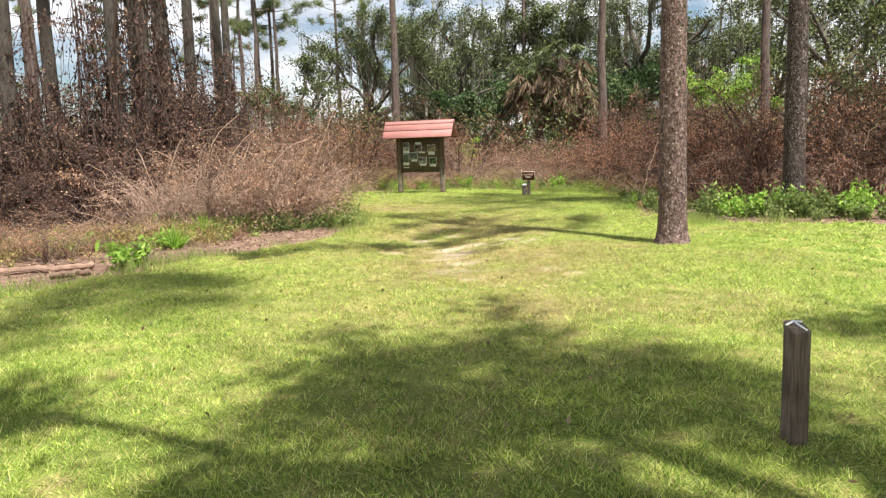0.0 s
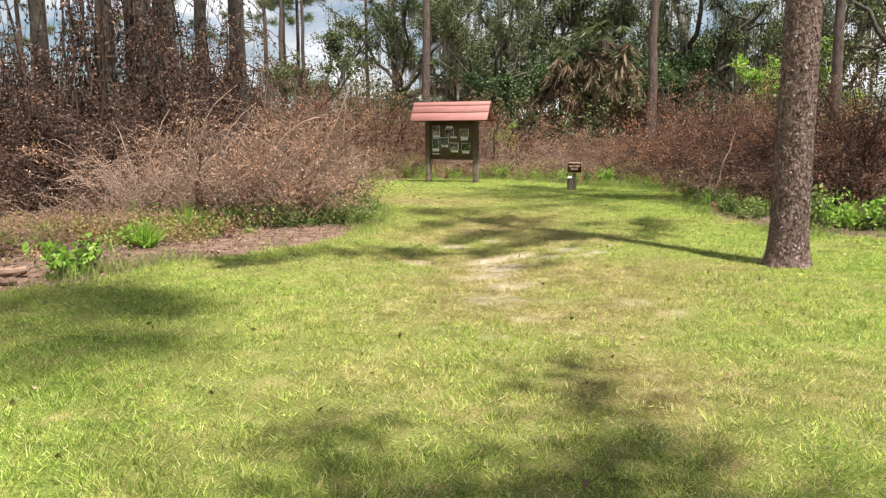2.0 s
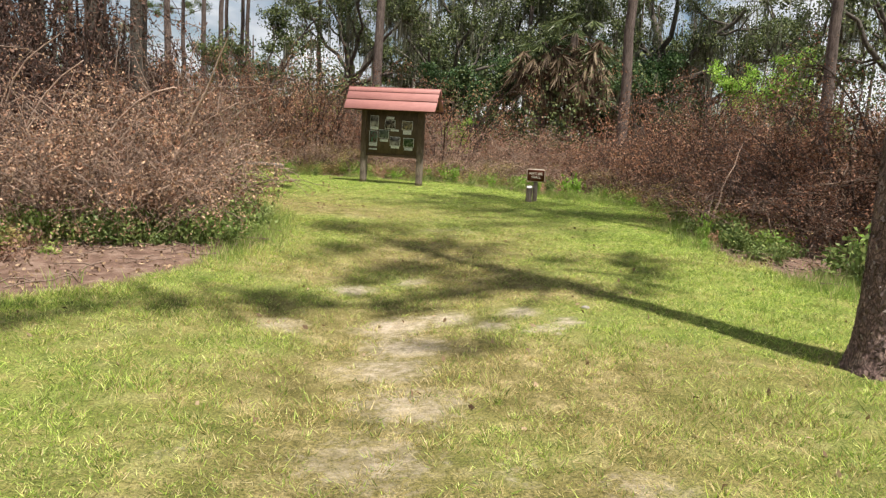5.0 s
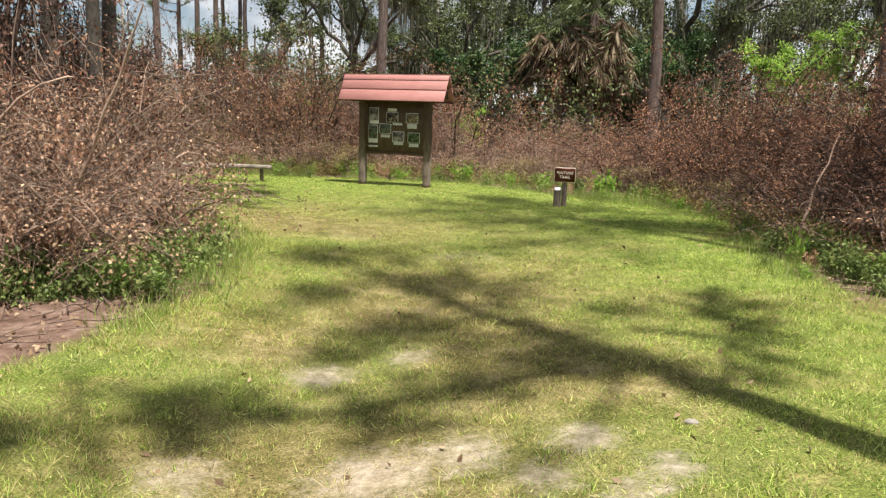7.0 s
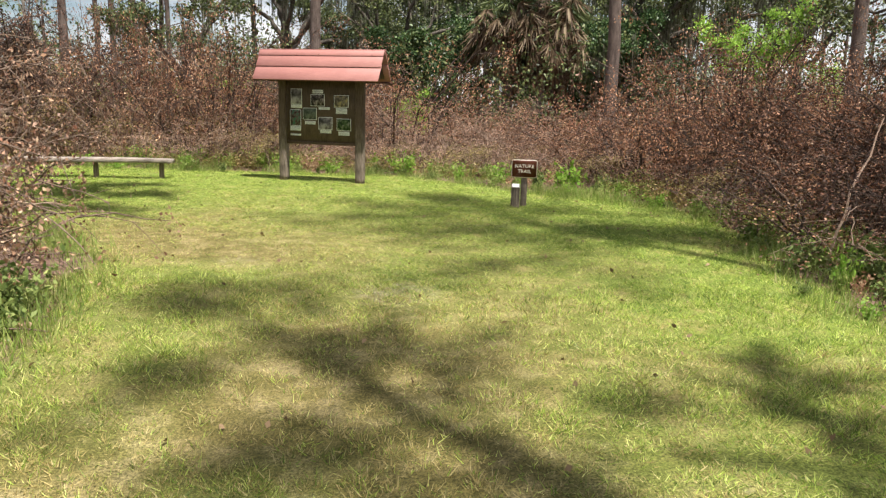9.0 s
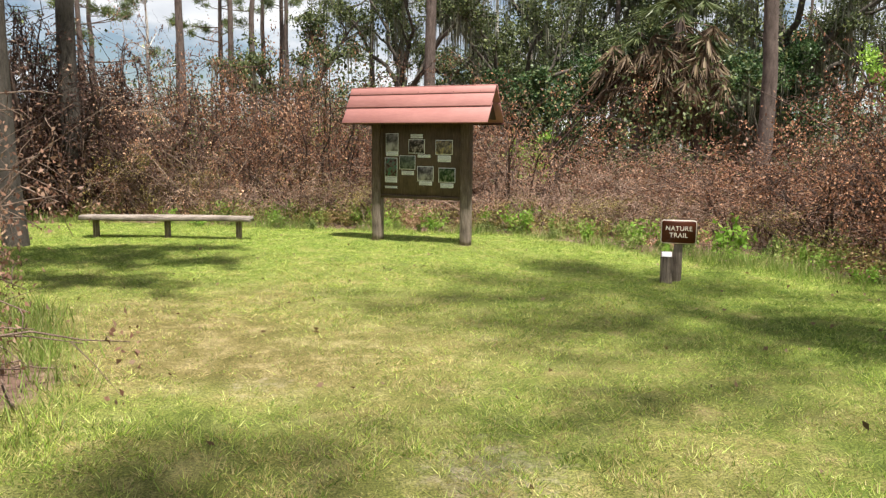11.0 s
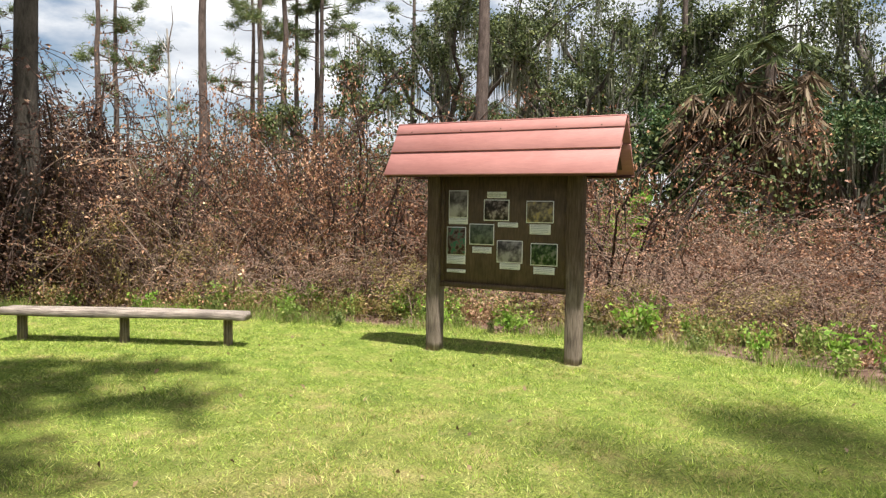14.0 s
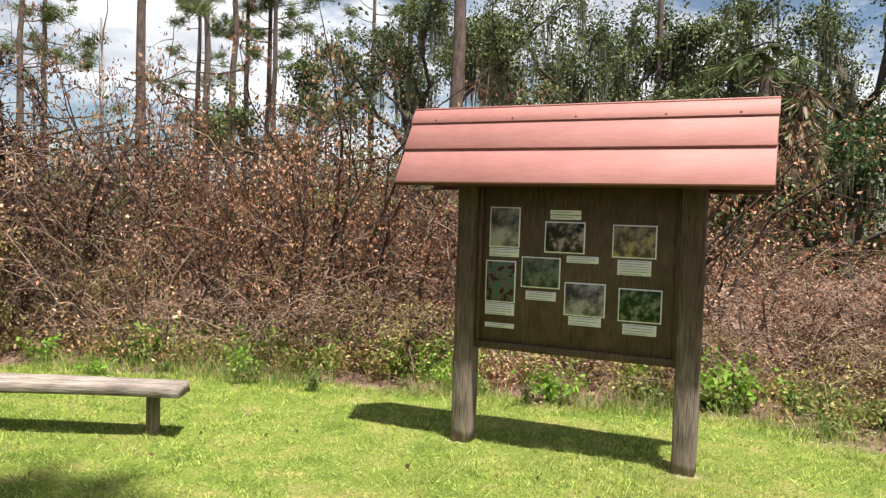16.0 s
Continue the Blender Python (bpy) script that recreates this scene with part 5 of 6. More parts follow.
def weeds_along(points, gap, wide, r, low=0.7, high=1.3, kinds=WEEDS):
    for a, b in zip(points, points[1:]):
        n = max(1, round(math.dist(a, b) / gap))
        for i in range(n):
            f = (i + r.uniform(0, 1)) / n
            plant(kinds[r.integers(0, len(kinds))], a[0] + (b[0] - a[0]) * f + r.normal(0, wide), a[1] + (b[1] - a[1]) * f + r.normal(0, wide), r.uniform(low, high), r.uniform(low, high), r)


weeds_along([(-9.0, 28.5), (-4, 28.5), (-2.2, 28.2), (0.9, 27.6), (1.9, 26.9), (3.5, 25.4), (4.4, 24.6), (5.4, 22.7), (5.4, 20.3), (4.8, 17.3), (5.0, 15.6)], 0.26, 0.36, pr, 0.3, 1.0)
weeds_along([(-4, 28.9), (0.9, 28.0), (2.4, 27.2), (4.6, 25.2)], 0.45, 0.3, pr, 0.5, 1.1)
weeds_along([(5.3, 19.6), (4.85, 17.6), (4.8, 16.2)], 0.13, 0.22, pr, 0.6, 1.15, WEEDS[:2] + WEEDS[3:])
weeds_along([(5.1, 15.1), (6.0, 14.6), (7.8, 14.2), (10, 13.6), (13, 13)], 0.2, 0.38, pr, 0.8, 1.35)
weeds_along([(5.2, 14.9), (6.2, 14.5), (7.8, 14.1), (10, 13.5)], 0.14, 0.25, pr, 0.9, 1.5, WEEDS[:3])
weeds_along([(-5.4, 14.9), (-3.6, 15.0), (-2.1, 15.2), (-2.0, 16.6)], 0.14, 0.17, pr, 0.4, 0.95)
weeds_along([(-9, 9.8), (-7, 11.8), (-5.4, 13.6)], 0.13, 0.75, pr, 0.35, 0.9)
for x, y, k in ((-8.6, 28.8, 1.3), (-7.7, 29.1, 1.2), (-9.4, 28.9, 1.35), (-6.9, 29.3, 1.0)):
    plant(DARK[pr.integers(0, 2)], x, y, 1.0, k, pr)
plant(WEEDS[2], -4.45, 10.7, 1.0, 0.8, pr)
plant(WEEDS[0], -4.3, 10.9, 1.0, 0.9, pr)
plant(WEEDS[2], -4.47, 10.65, 1.25, 1.0, pr)
plant(WEEDS[2], -4.59, 12.68, 0.9, 0.8, pr)
plant(WEEDS[2], 1.0, 27.6, 1.3, 1.1, pr)
plant(WEEDS[2], 3.9, 25.2, 1.5, 1.2, pr)


def fern(at, size, seed):
    r = np.random.default_rng(seed)
    ob = thing("palmetto", "bright green spiky palmetto clump beside bare earth", "palmetto", "", pose(*at))
    g = Geo()
    n = 150
    a, e = r.uniform(0, 2 * np.pi, n), r.uniform(0.35, 1.5, n)
    ln = size * r.uniform(0.6, 1.1, n)
    tip = np.stack([np.cos(a) * np.cos(e), np.sin(a) * np.cos(e), np.sin(e)], -1) * ln[:, None]
    base = r.normal(0, 0.035, (n, 3)) * np.array([1, 1, 0])
    g.blades(base, tip, np.full(n, 0.026), r)
    part("foliage", g, M_LIME, ob, kind="stuff")


fern((-4.41, 14.19, 0), 0.55, 1)
fern((-4.44, 12.78, 0), 0.42, 2)


def log(at, length, rad, turn, seed):
    r = np.random.default_rng(seed)
    ob = thing("fallen_log", "rotting reddish-brown fallen log on bare earth", "log", "", pose(*at, 0, 0, turn))
    s = np.linspace(0, 1, 16)
    g = Geo()
    p = np.stack([(s - 0.5) * length, r.normal(0, 0.012, 16), rad * 0.75 + r.normal(0, 0.008, 16)], -1)
    rr = rad * (1 - 0.25 * s) * r.uniform(0.88, 1.1, 16)
    rr[0] = rr[-1] = 0.01
    p[0, 0], p[-1, 0] = p[1, 0], p[-2, 0]
    g.tubes(p[None], rr[None], 12)
    part("wood", g, M_LOG, ob)


log((-5.5, 10.55, 0), 1.5, 0.06, 12, 1)
log((-6.6, 10.0, 0), 1.6, 0.05, -20, 2)
log((-4.9, 10.1, 0), 0.55, 0.05, 30, 3)


def scatter_litter():
    r = np.random.default_rng(71)
    g, tw = Geo(), Geo()
    n = 42000
    x, y = r.uniform(-11, 12, n), r.uniform(7, 31, n)
    keep = (litterness(x, y) > r.uniform(0.2, 1.0, n))
    x, y = x[keep], y[keep]
    more = 420
    x, y = np.concatenate([x, r.uniform(-4, 5, more)]), np.concatenate([y, r.uniform(3, 27, more)])
    g.leaves(np.stack([x, y, height(x, y) + r.uniform(0.008, 0.03, len(x))], -1), 0.05, 0.03, r, None, 1.0)
    tagged(part("leaf_litter", g, M_LITTER), "dry brown leaves strewn on the ground", "leaf litter", kind="stuff")
    m = 900
    x, y = r.uniform(-11, 10, m * 3), r.uniform(8, 30, m * 3)
    keep = litterness(x, y) > 0.7
    x, y = x[keep], y[keep]
    a, ln = r.uniform(0, 2 * np.pi, len(x)), r.uniform(0.15, 0.7, len(x))
    s = np.linspace(-0.5, 0.5, 4)
    p = np.stack([x[:, None] + np.cos(a)[:, None] * ln[:, None] * s, y[:, None] + np.sin(a)[:, None] * ln[:, None] * s, 0.02 + r.uniform(0, 0.05, (len(x), 4))], -1)
    tw.tubes(p, np.full((len(x), 4), 0.006), 4)
    tagged(part("fallen_twigs", tw, M_STEM), "fallen brown twigs in the litter", "twigs", kind="stuff")


scatter_litter()


def undergrowth(points, clumps, wide, material, leaf, tall, seed, label):
    """Uncountable low growth in a strip along a line."""
    r = np.random.default_rng(seed)
    p = np.array(points, float)
    ln = np.concatenate([[0], np.cumsum(np.hypot(*np.diff(p, axis=0).T))])
    at = r.uniform(0, ln[-1], clumps)
    x = np.interp(at, ln, p[:, 0]) + r.normal(0, wide, clumps)
    y = np.interp(at, ln, p[:, 1]) + r.normal(0, wide, clumps)
    keep = (field(x * 0.9, y * 0.9, seed) > 0.4) & (lawn_depth(x, y) < -0.12)
    x, y = x[keep], y[keep]
    h = tall * r.uniform(0.4, 1.2, len(x))
    per, each = 8, 8
    m = len(x) * per
    x, y, h = np.repeat(x, per), np.repeat(y, per), np.repeat(h, per) * r.uniform(0.5, 1.1, m)
    a = r.uniform(0, 2 * np.pi, m)
    s = np.linspace(0, 1, 4)
    out = h * r.uniform(0.2, 0.9, m)
    px = x[:, None] + r.normal(0, 0.08, (m, 1)) + (np.cos(a) * out)[:, None] * s ** 1.4
    py = y[:, None] + r.normal(0, 0.08, (m, 1)) + (np.sin(a) * out)[:, None] * s ** 1.4
    stems = np.stack([px, py, h[:, None] * s - 0.02], -1)
    g = Geo()
    g.blades(stems[:, 0], stems[:, 3], np.full(m, 0.007), r)
    u = r.uniform(0.15, 1.0, (m, each))[..., None]
    c = stems[:, :1] * (1 - u) + stems[:, 3:] * u + r.normal(0, leaf * 0.7, (m, each, 3))
    c[..., 2] = np.maximum(c[..., 2], 0.02)
    g.leaves(c.reshape(-1, 3), leaf, leaf * 0.5, r, np.array([0, 0, 0.3]), 0.9, 0.25)
    tagged(part("undergrowth", g, material), label, "undergrowth", kind="stuff")


FOOT = [(-8.8, 28.6), (-4, 28.8), (-1.5, 28.6), (0.9, 28.1), (2.2, 27.4), (3.9, 26.0), (5.2, 24.4), (5.8, 22.4), (5.7, 20.3), (5.3, 17.6)]
undergrowth(FOOT, 330, 0.36, M_OLIVE, 0.05, 0.46, 91, "low olive undergrowth at the thicket's foot")
undergrowth(FOOT, 300, 0.42, M_DEADLEAF_TAN, 0.045, 0.38, 92, "low tan dead undergrowth at the thicket's foot")
undergrowth(FOOT, 330, 0.34, M_LONGGRASS, 0.055, 0.42, 93, "low yellow-green undergrowth at the thicket's foot")


STRIP = [(-10.5, 11.2), (-8, 12.3), (-6, 13.6), (-4.2, 14.5)]
undergrowth(STRIP, 420, 0.75, M_OLIVE, 0.05, 0.36, 94, "low olive weeds on the open strip beside the mound")
undergrowth(STRIP, 260, 0.7, M_DEADLEAF_TAN, 0.045, 0.32, 95, "low tan dead weeds on the open strip beside the mound")
undergrowth(STRIP, 240, 0.7, M_LONGGRASS, 0.06, 0.3, 96, "low yellow-green weeds on the open strip beside the mound")
undergrowth([(-4.6, 15.0), (-3.2, 15.1), (-2.25, 15.5), (-2.1, 17.2)], 170, 0.16, M_WEED, 0.07, 0.4, 97, "leafy dark-green weeds round the mound's foot")
undergrowth([(-2.0, 28.3), (-2.4, 30.5), (-3.0, 33.0)], 150, 0.4, M_LIME, 0.06, 0.45, 98, "fresh green weeds in a gap of the thicket")


def edge_grass():
    """Long unmown grass along the border."""
    r = np.random.default_rng(81)
    g = Geo()
    n = 600000
    x, y = r.uniform(-9.5, 14, n), r.uniform(8, 29, n)
    d = lawn_depth(x, y)
    right = (x > 3.2) & (y > 12.5)
    chance = np.exp(-((d - 0.02) / np.where(right, 0.38, 0.22)) ** 2) * np.clip(field(x * 1.3, y * 1.3, 41) * 2.4 - 0.75, 0, 1)
    keep = r.uniform(0, 1, n) < chance
    x, y = x[keep], y[keep]
    n = len(x)
    h = r.uniform(0.05, 0.2, n) * (0.5 + field(x * 1.3, y * 1.3, 41))
    base = np.stack([x, y, height(x, y) - 0.01], -1)
    tip = base + np.stack([r.normal(0, 0.35, n) * h, r.normal(0, 0.35, n) * h, h], -1)
    g.blades(base, tip, r.uniform(0.006, 0.012, n), r)
    tagged(part("long_grass", g, M_LONGGRASS), "long unmown green grass along the thicket's foot", "grass", kind="stuff")


edge_grass()


# ---- information kiosk ----
def worn_post(size, tall, seed, top_cut=0.0):
    """A square post with worn arrises and shallow drying cracks."""
    r = np.random.default_rng(seed)
    bm = bmesh.new()
    bmesh.ops.create_cube(bm, size=1)
    for p in bm.verts:
        p.co = Vector((p.co.x * size, p.co.y * size, (p.co.z + 0.5) * tall))
    bmesh.ops.subdivide_edges(bm, edges=[e for e in bm.edges if abs((e.verts[0].co - e.verts[1].co).z) > 0.1], cuts=18)
    bmesh.ops.bevel(bm, geom=[e for e in bm.edges if abs((e.verts[0].co - e.verts[1].co).z) > 0.005 and abs(e.verts[0].co.x - e.verts[1].co.x) < 1e-5 and abs(e.verts[0].co.y - e.verts[1].co.y) < 1e-5], offset=size * 0.04, segments=1, affect="EDGES")
    for p in bm.verts:
        w = 1 + 0.018 * math.sin(p.co.z * 9 + seed) + r.normal(0, 0.006)
        p.co.x *= w
        p.co.y *= w
        if p.co.z > tall - 1e-4:
            p.co.z += top_cut * p.co.y / size
    g = Geo()
    g.bm(bm)
    return g


KX, KY, KTURN = -0.65, 25.98, -20.8
kiosk = thing("information_kiosk", "brown wooden notice kiosk with a red board roof on grass", "kiosk", "", pose(KX, KY, 0, 0, 0, KTURN))


def kpart(name, size, at, material, turn=None, label="", parent=None, bevel=0.004):
    g = Geo()
    g.box(size, (0, 0, 0), None, bevel)
    ob = part(name, g, material, parent or kiosk, label)
    ob.matrix_basis = Matrix.Translation(at) @ (turn if turn is not None else Matrix())
    return ob


POST_SET = 0.785
for i, side in enumerate((-1, 1)):
    ob = part("post", worn_post(0.145, 2.14, 3 + i), M_KIOSKPOST, kiosk, "weathered grey-brown square post")
    ob.matrix_basis = pose((-0.785, 0.775)[i], 0, -0.02)
kpart("notice_board", (2 * POST_SET - 0.15, 0.03, 1.22), (0, 0.0, 1.325), M_BROWNWOOD, label="dark brown painted notice board")
kpart("board_rail", (2 * POST_SET - 0.15, 0.06, 0.05), (0, -0.012, 0.725), M_BROWNWOOD)
kpart("board_rail", (2 * POST_SET - 0.15, 0.06, 0.07), (0, -0.012, 1.905), M_BROWNWOOD)
for side in (-1, 1):
    kpart("board_stile", (0.035, 0.055, 1.115), (side * (POST_SET - 0.092), -0.012, 1.31), M_BROWNWOOD)
# roof: two overlapping boards and a ridge strip on each slope
RIDGE_Z, EAVE_Z, RUN, HALF = 2.405, 1.868, 0.335, 1.245
slope = math.atan2(RIDGE_Z - EAVE_Z, RUN)
slant = math.hypot(RIDGE_Z - EAVE_Z, RUN)
for side in (-1, 1):
    tilt = Matrix.Rotation(-side * slope, 4, "X")

    def on_slope(s, lift):
        """Centre of a board whose middle lies s along the slope below the ridge."""
        return (0, side * (s * math.cos(slope) + lift * math.sin(slope)), RIDGE_Z - s * math.sin(slope) + lift * math.cos(slope))

    kpart("roof_board", (2 * HALF, slant * 0.56, 0.018), on_slope(slant * 0.72, 0.0), M_ROOF, tilt, "red painted roof board")
    kpart("roof_board", (2 * HALF, slant * 0.54, 0.018), on_slope(slant * 0.29, 0.018), M_ROOF, tilt, "red painted roof board")
    kpart("ridge_strip", (2 * HALF + 0.01, slant * 0.2, 0.012), on_slope(slant * 0.1, 0.034), M_ROOF, tilt, "red painted ridge strip")
    kpart("eave_lath", (2 * HALF, 0.02, 0.03), on_slope(slant * 0.985, -0.024), M_ROOFEDGE, tilt)
    for i in range(5):
        kpart("nail", (0.012, 0.012, 0.006), tuple(np.array(on_slope(slant * 0.165, 0.042)) + np.array([-1.05 + i * 0.52 + (i % 2) * 0.07, 0, 0])), M_NAIL, tilt, bevel=0.002)
kpart("ridge_cap", (2 * HALF + 0.012, 0.075, 0.016), (0, 0, RIDGE_Z + 0.022), M_ROOF, label="red painted ridge board")
for side in (-1, 1):
    kpart("rafter", (0.06, 0.44, 0.07), (side * POST_SET, 0, 1.965), M_BROWNWOOD)
    g = Geo()
    bm = bmesh.new()
    pts = [(-0.28, 1.93), (0.28, 1.93), (0, RIDGE_Z - 0.035)]
    vs = [bm.verts.new((dx, y, z)) for dx in (-0.012, 0.012) for y, z in pts]
    bm.faces.new(vs[:3][::-1])
    bm.faces.new(vs[3:])
    for i in range(3):
        bm.faces.new((vs[i], vs[(i + 1) % 3], vs[3 + (i + 1) % 3], vs[3 + i]))
    g.bm(bm)
    part("gable_board", g, M_BROWNWOOD, kiosk).matrix_basis = pose(side * 1.12, 0, 0)

# prints on the board: place along the board, height, width, height, picture colours
GREYISH = [(0.42, (0.05, 0.043, 0.04)), (0.5, (0.17, 0.15, 0.14)), (0.6, (0.36, 0.33, 0.31))]
PHOTOS = [
    (-0.512, 1.575, 0.228, 0.288, photo_material("faded_portrait_print", GREYISH, 5)),
    (-0.531, 1.186, 0.228, 0.300, photo_material("green_picture", [(0.42, (0.04, 0.02, 0.015)), (0.5, (0.15, 0.11, 0.09)), (0.57, (0.05, 0.14, 0.08))], 16)),
    (-0.073, 1.517, 0.286, 0.218, photo_material("dark_picture", [(0.45, (0.025, 0.02, 0.018)), (0.53, (0.12, 0.09, 0.08)), (0.6, (0.32, 0.27, 0.24))], 13)),
    (0.402, 1.507, 0.292, 0.222, photo_material("yellow_picture", [(0.43, (0.09, 0.07, 0.05)), (0.53, (0.22, 0.18, 0.13)), (0.6, (0.36, 0.27, 0.12))], 15)),
    (-0.236, 1.265, 0.284, 0.218, photo_material("grey_green_picture", [(0.4, (0.04, 0.05, 0.035)), (0.6, (0.15, 0.165, 0.12))], 13)),
    (0.082, 1.097, 0.286, 0.230, photo_material("pale_picture", GREYISH, 7)),
    (0.454, 1.083, 0.286, 0.224, photo_material("grass_picture", [(0.44, (0.02, 0.035, 0.014)), (0.52, (0.06, 0.10, 0.03)), (0.6, (0.19, 0.19, 0.13))], 17)),
]
CARDS = [(-0.511, 1.395, 0.225, 0.062), (-0.531, 0.988, 0.222, 0.086), (-0.528, 0.870, 0.222, 0.034), (-0.073, 1.691, 0.218, 0.030), (-0.072, 1.656, 0.218, 0.030),
         (0.057, 1.370, 0.223, 0.048), (0.407, 1.333, 0.223, 0.102), (-0.230, 1.102, 0.220, 0.064), (0.088, 0.947, 0.226, 0.060), (0.457, 0.922, 0.222, 0.072)]
BOARD_FACE = -0.0155


def pinned(name, label, group, x, z, w, h):
    return thing(name, label, "notice", group, pose(KX, KY, 0, 0, 0, KTURN) @ pose(x, BOARD_FACE, z))


for x, z, w, h, mat in PHOTOS:
    ob = pinned("photo_print", "printed wildlife photograph with white border pinned to the board", "photographs on the board", x, z, w, h)
    g = Geo()
    g.box((w, 0.002, h), (0, -0.001, 0), None, 0.0005)
    part("sheet", g, M_PAPER, ob)
    g = Geo()
    g.box((w - 0.018, 0.001, h - 0.018), (0, -0.0046, 0), None, 0.0002)
    part("picture", g, mat, ob, "faded printed picture")
for i, (x, z, w, h) in enumerate(CARDS):
    ob = pinned("caption_card", "small white card with printed lines pinned to the board", "caption cards on the board", x, z, w, h)
    g = Geo()
    g.box((w, 0.002, h), (0, -0.001, 0), None, 0.0005)
    part("card", g, M_PAPER, ob)
    lines = max(1, int(h / 0.016))
    for k in range(lines):
        g = Geo()
        ln = (w - 0.03) * (0.96 if k < lines - 1 else 0.75)
        g.box((ln, 0.0008, 0.0035), (-(w - 0.03 - ln) / 2, -0.0044, h / 2 - (k + 0.5) * h / lines), None, 0.0001)
        part("printed_line", g, M_PRINT, ob)


# ---- bench ----
bench = thing("bench", "long low bench of silvered weathered planks on short posts", "bench", "", pose(-4.76, 25.9, 0, 0, 0, 3.5))
for i, y in enumerate((-0.075, 0.075)):
    r = np.random.default_rng(400 + i)
    bm = bmesh.new()
    bmesh.ops.create_cube(bm, size=1)
    for p in bm.verts:
        p.co = Vector((p.co.x * (2.78 - 0.03 * i), p.co.y * 0.142, p.co.z * 0.075))
    bmesh.ops.subdivide_edges(bm, edges=[e for e in bm.edges if abs((e.verts[0].co - e.verts[1].co).x) > 1], cuts=22)
    bmesh.ops.bevel(bm, geom=[e for e in bm.edges if abs(e.verts[0].co.y - e.verts[1].co.y) < 1e-4 and abs(e.verts[0].co.z - e.verts[1].co.z) < 1e-4], offset=0.007, segments=1, affect="EDGES")
    for p in bm.verts:
        p.co.z += 0.006 * math.sin(p.co.x * 2.1 + i) + r.normal(0, 0.0012)
        if abs(p.co.x) > 1.35:
            p.co.x *= 1 - 0.012 * (p.co.z > 0)
    g = Geo()
    g.bm(bm)
    part("plank", g, M_PLANK, bench).matrix_basis = pose(0, y, 0.335)
for i, x in enumerate((-1.17, 0.0, 1.16)):
    part("leg", worn_post(0.078, 0.31, 20 + i), M_POST, bench).matrix_basis = pose(x, 0, -0.015)


# ---- trail sign, stub and marker ----
sign = thing("trail_sign", "brown trail sign with cream border and letters on a post", "sign", "", pose(2.66, 22.95, 0, 0, 0, -10))
part("post", worn_post(0.095, 0.62, 31), M_POST, sign, "weathered grey post").matrix_basis = pose(0, 0.02, -0.03)


def rounded_plate(w, h, depth, rad):
    bm = bmesh.new()
    ring = []
    for cx, cz, a0 in ((w / 2 - rad, h / 2 - rad, 0), (-w / 2 + rad, h / 2 - rad, 90), (-w / 2 + rad, -h / 2 + rad, 180), (w / 2 - rad, -h / 2 + rad, 270)):
        for k in range(6):
            a = radians(a0 + k * 18)
            ring.append((cx + rad * math.cos(a), cz + rad * math.sin(a)))
    f = bm.faces.new([bm.verts.new((x, -depth / 2, z)) for x, z in ring])
    top = bmesh.ops.extrude_face_region(bm, geom=[f])
    for v in [e for e in top["geom"] if isinstance(e, bmesh.types.BMVert)]:
        v.co.y += depth
    bmesh.ops.recalc_face_normals(bm, faces=bm.faces[:])
    g = Geo()
    g.bm(bm)
    return g


plate_at = pose(-0.005, -0.045, 0.585, 0, 0, 0)
part("border", rounded_plate(0.385, 0.268, 0.012, 0.03), M_CREAM, sign, "cream painted border").matrix_basis = plate_at
panel = part("panel", rounded_plate(0.367, 0.250, 0.012, 0.024), M_SIGN, sign, "dark brown painted sign panel")
panel.matrix_basis = plate_at @ pose(0, -0.006, 0)


def lettering(text, size, parent, m, material):
    cu = bpy.data.curves.new("lettering", "FONT")
    cu.body, cu.size, cu.align_x, cu.align_y, cu.extrude, cu.offset = text, size, "CENTER", "CENTER", 0.0012, size * 0.012
    cu.space_character = 1.08
    tmp = bpy.data.objects.new("lettering", cu)
    me = bpy.data.meshes.new_from_object(tmp)
    bpy.data.objects.remove(tmp)
    me.materials.clear()
    me.materials.append(material)
    ob = new("lettering", me)
    ob.parent = parent
    ob.matrix_basis = m
    return tagged(ob, "cream letters reading " + text)


lettering("NATURE", 0.072, panel, pose(0.0, -0.0076, 0.037, 90, 0, 0), M_CREAM)
lettering("TRAIL", 0.072, panel, pose(0.0, -0.0076, -0.04, 90, 0, 0), M_CREAM)

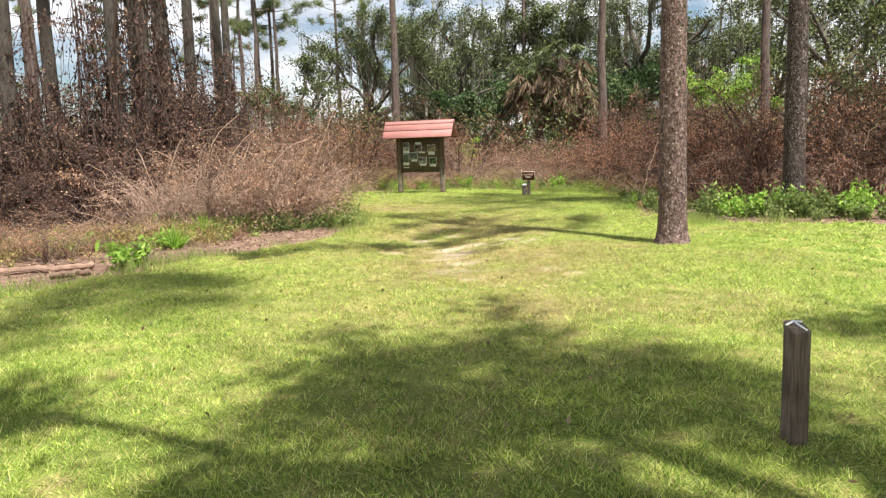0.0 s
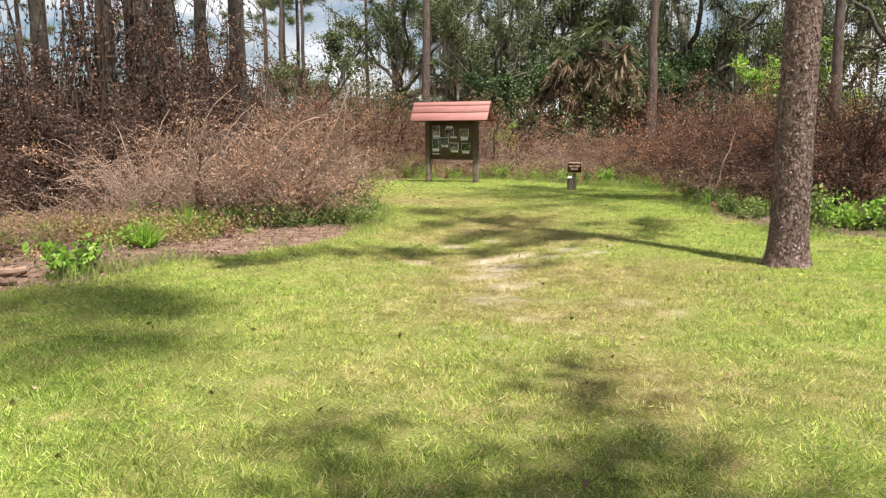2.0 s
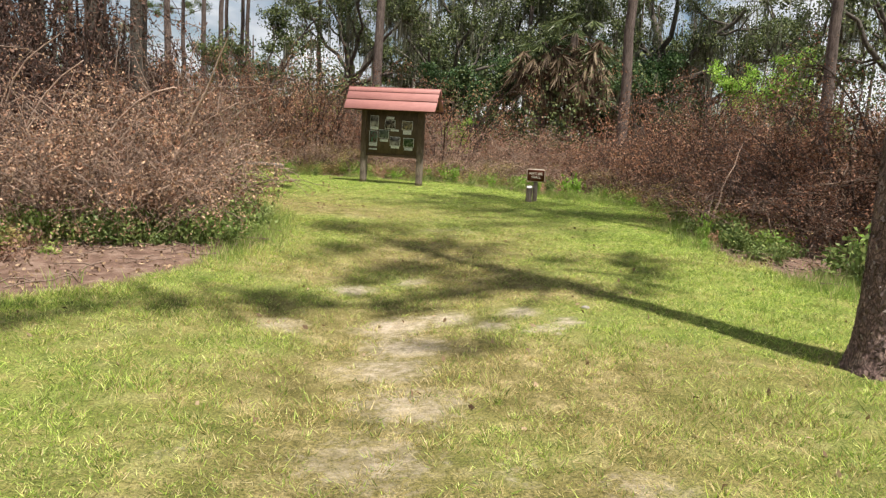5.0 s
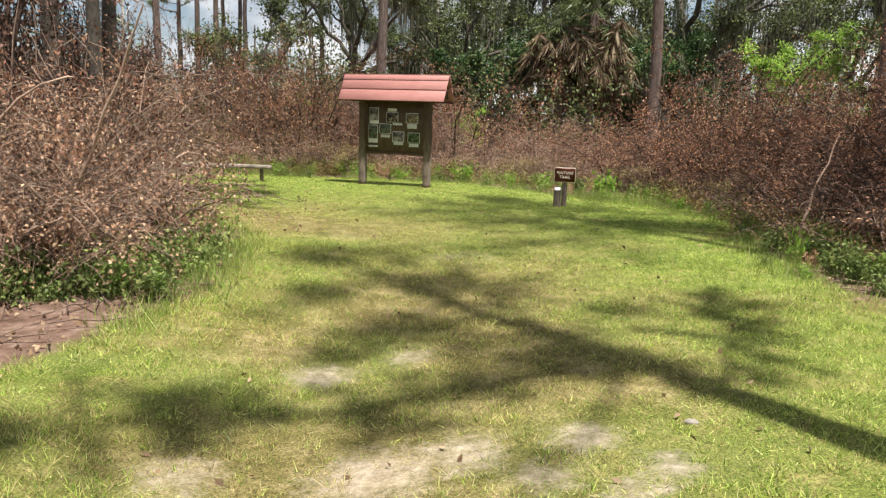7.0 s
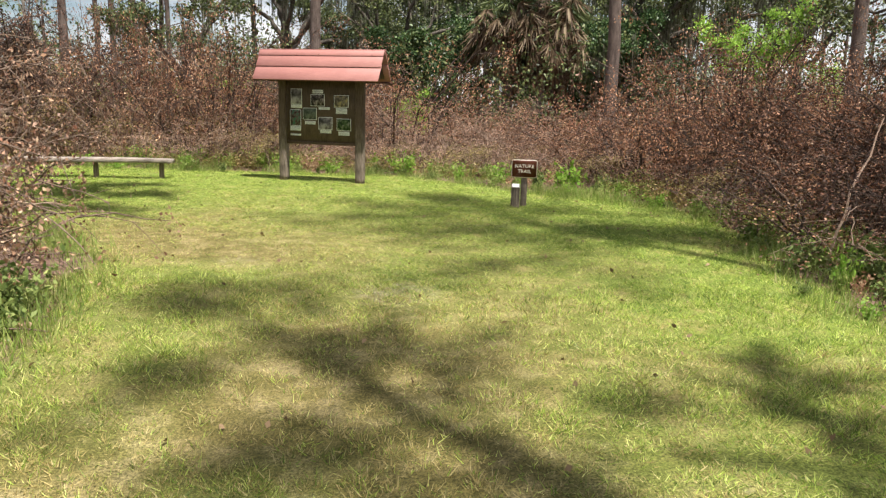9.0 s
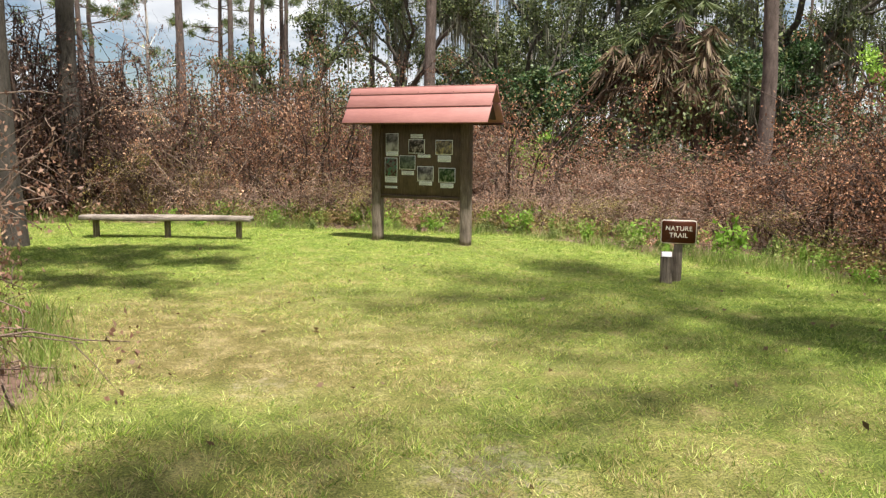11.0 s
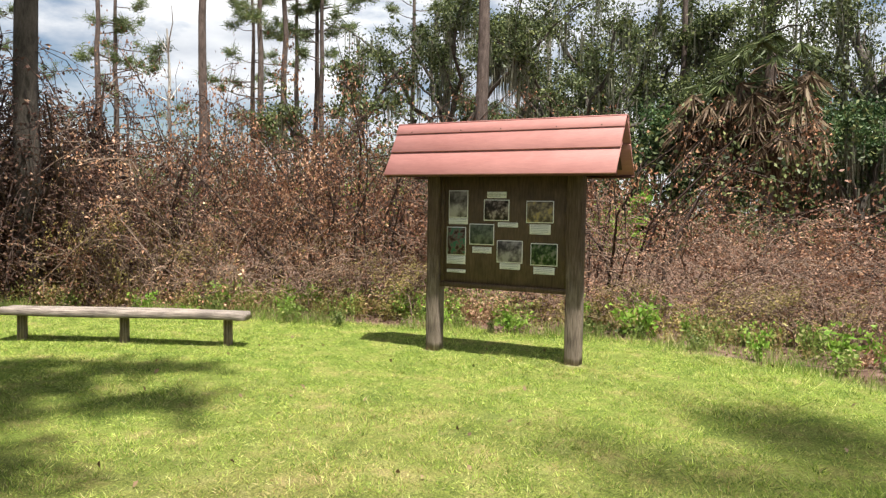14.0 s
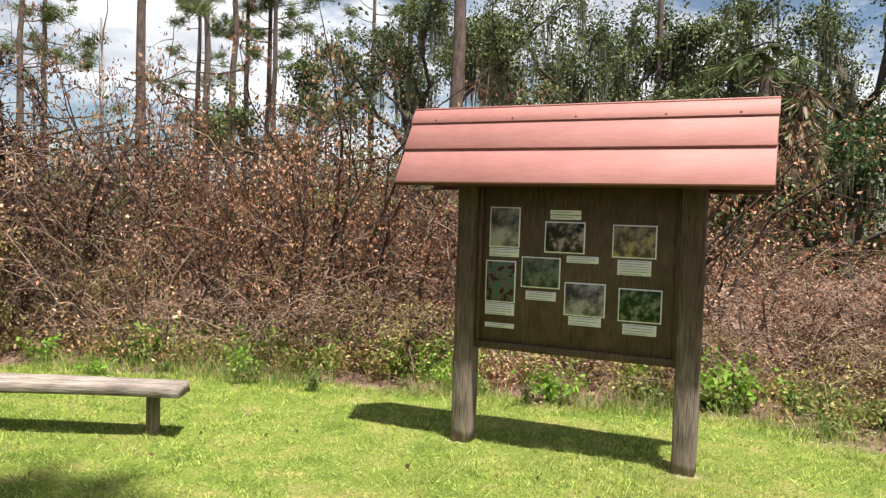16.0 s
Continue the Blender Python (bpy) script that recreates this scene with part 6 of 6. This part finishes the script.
stub = thing("stub_post", "short weathered post with pale painted slanted top", "post", "", pose(2.52, 22.86, 0, 0, 0, -10))
stub_wood = part("post", worn_post(0.135, 0.33, 41, 0.05), M_POST, stub)
g = Geo()
g.box((0.105, 0.115, 0.004), (0, 0, 0), Matrix.Rotation(math.atan2(0.05, 0.135), 4, "X"), 0.001)
part("painted_top", g, M_WHITE, stub_wood).matrix_basis = pose(0, 0, 0.3335)

marker = thing("marker_post", "weathered square trail marker post with a white arrow on top", "post", "", pose(1.79, 3.93, 0, 0, 0, 12))
marker_wood = part("post", worn_post(0.094, 0.605, 51, 0.045), M_MARKER, marker)
cap = math.atan2(0.045, 0.094)
for name, size, at, turn in (("arrow_shaft", (0.014, 0.085, 0.004), (0.012, -0.004, 0), 20), ("arrow_barb", (0.012, 0.06, 0.004), (-0.03, 0.022, 0), -68), ("arrow_barb", (0.012, 0.05, 0.004), (0.02, 0.03, 0), 75)):
    g = Geo()
    g.box(size, (0, 0, 0), None, 0.001)
    part(name, g, M_WHITE, marker_wood, "white painted arrow").matrix_basis = pose(0, 0, 0.6085) @ Matrix.Rotation(cap, 4, "X") @ pose(*at, 0, 0, turn)


def stone(at, size, seed):
    r = np.random.default_rng(seed)
    bm = bmesh.new()
    bmesh.ops.create_icosphere(bm, subdivisions=2, radius=1)
    for p in bm.verts:
        k = 1 + 0.25 * noise.noise(p.co * 1.7 + Vector((seed, 0, 0)))
        p.co = Vector((p.co.x * size * k, p.co.y * size * 0.7 * k, p.co.z * size * 0.45 * k))
    g = Geo()
    g.bm(bm)
    ob = part("stone", g, M_STONE)
    ob.matrix_basis = pose(*at, 0, 0, r.uniform(0, 360))
    tagged(ob, "small pale stone lying in the grass", "stone", "stones in the grass")


stone((1.75, 12.95, -0.005), 0.04, 1)

# every plant shape stands somewhere in the thicket
for k, kind in enumerate(KINDS + FULL + MOUND + BRIERS + BARE + DARK + TALL + WEEDS):
    if kind not in used:
        plant(kind, 9.5 + 0.7 * k, 19.0, 1.0, 1.0, pr)
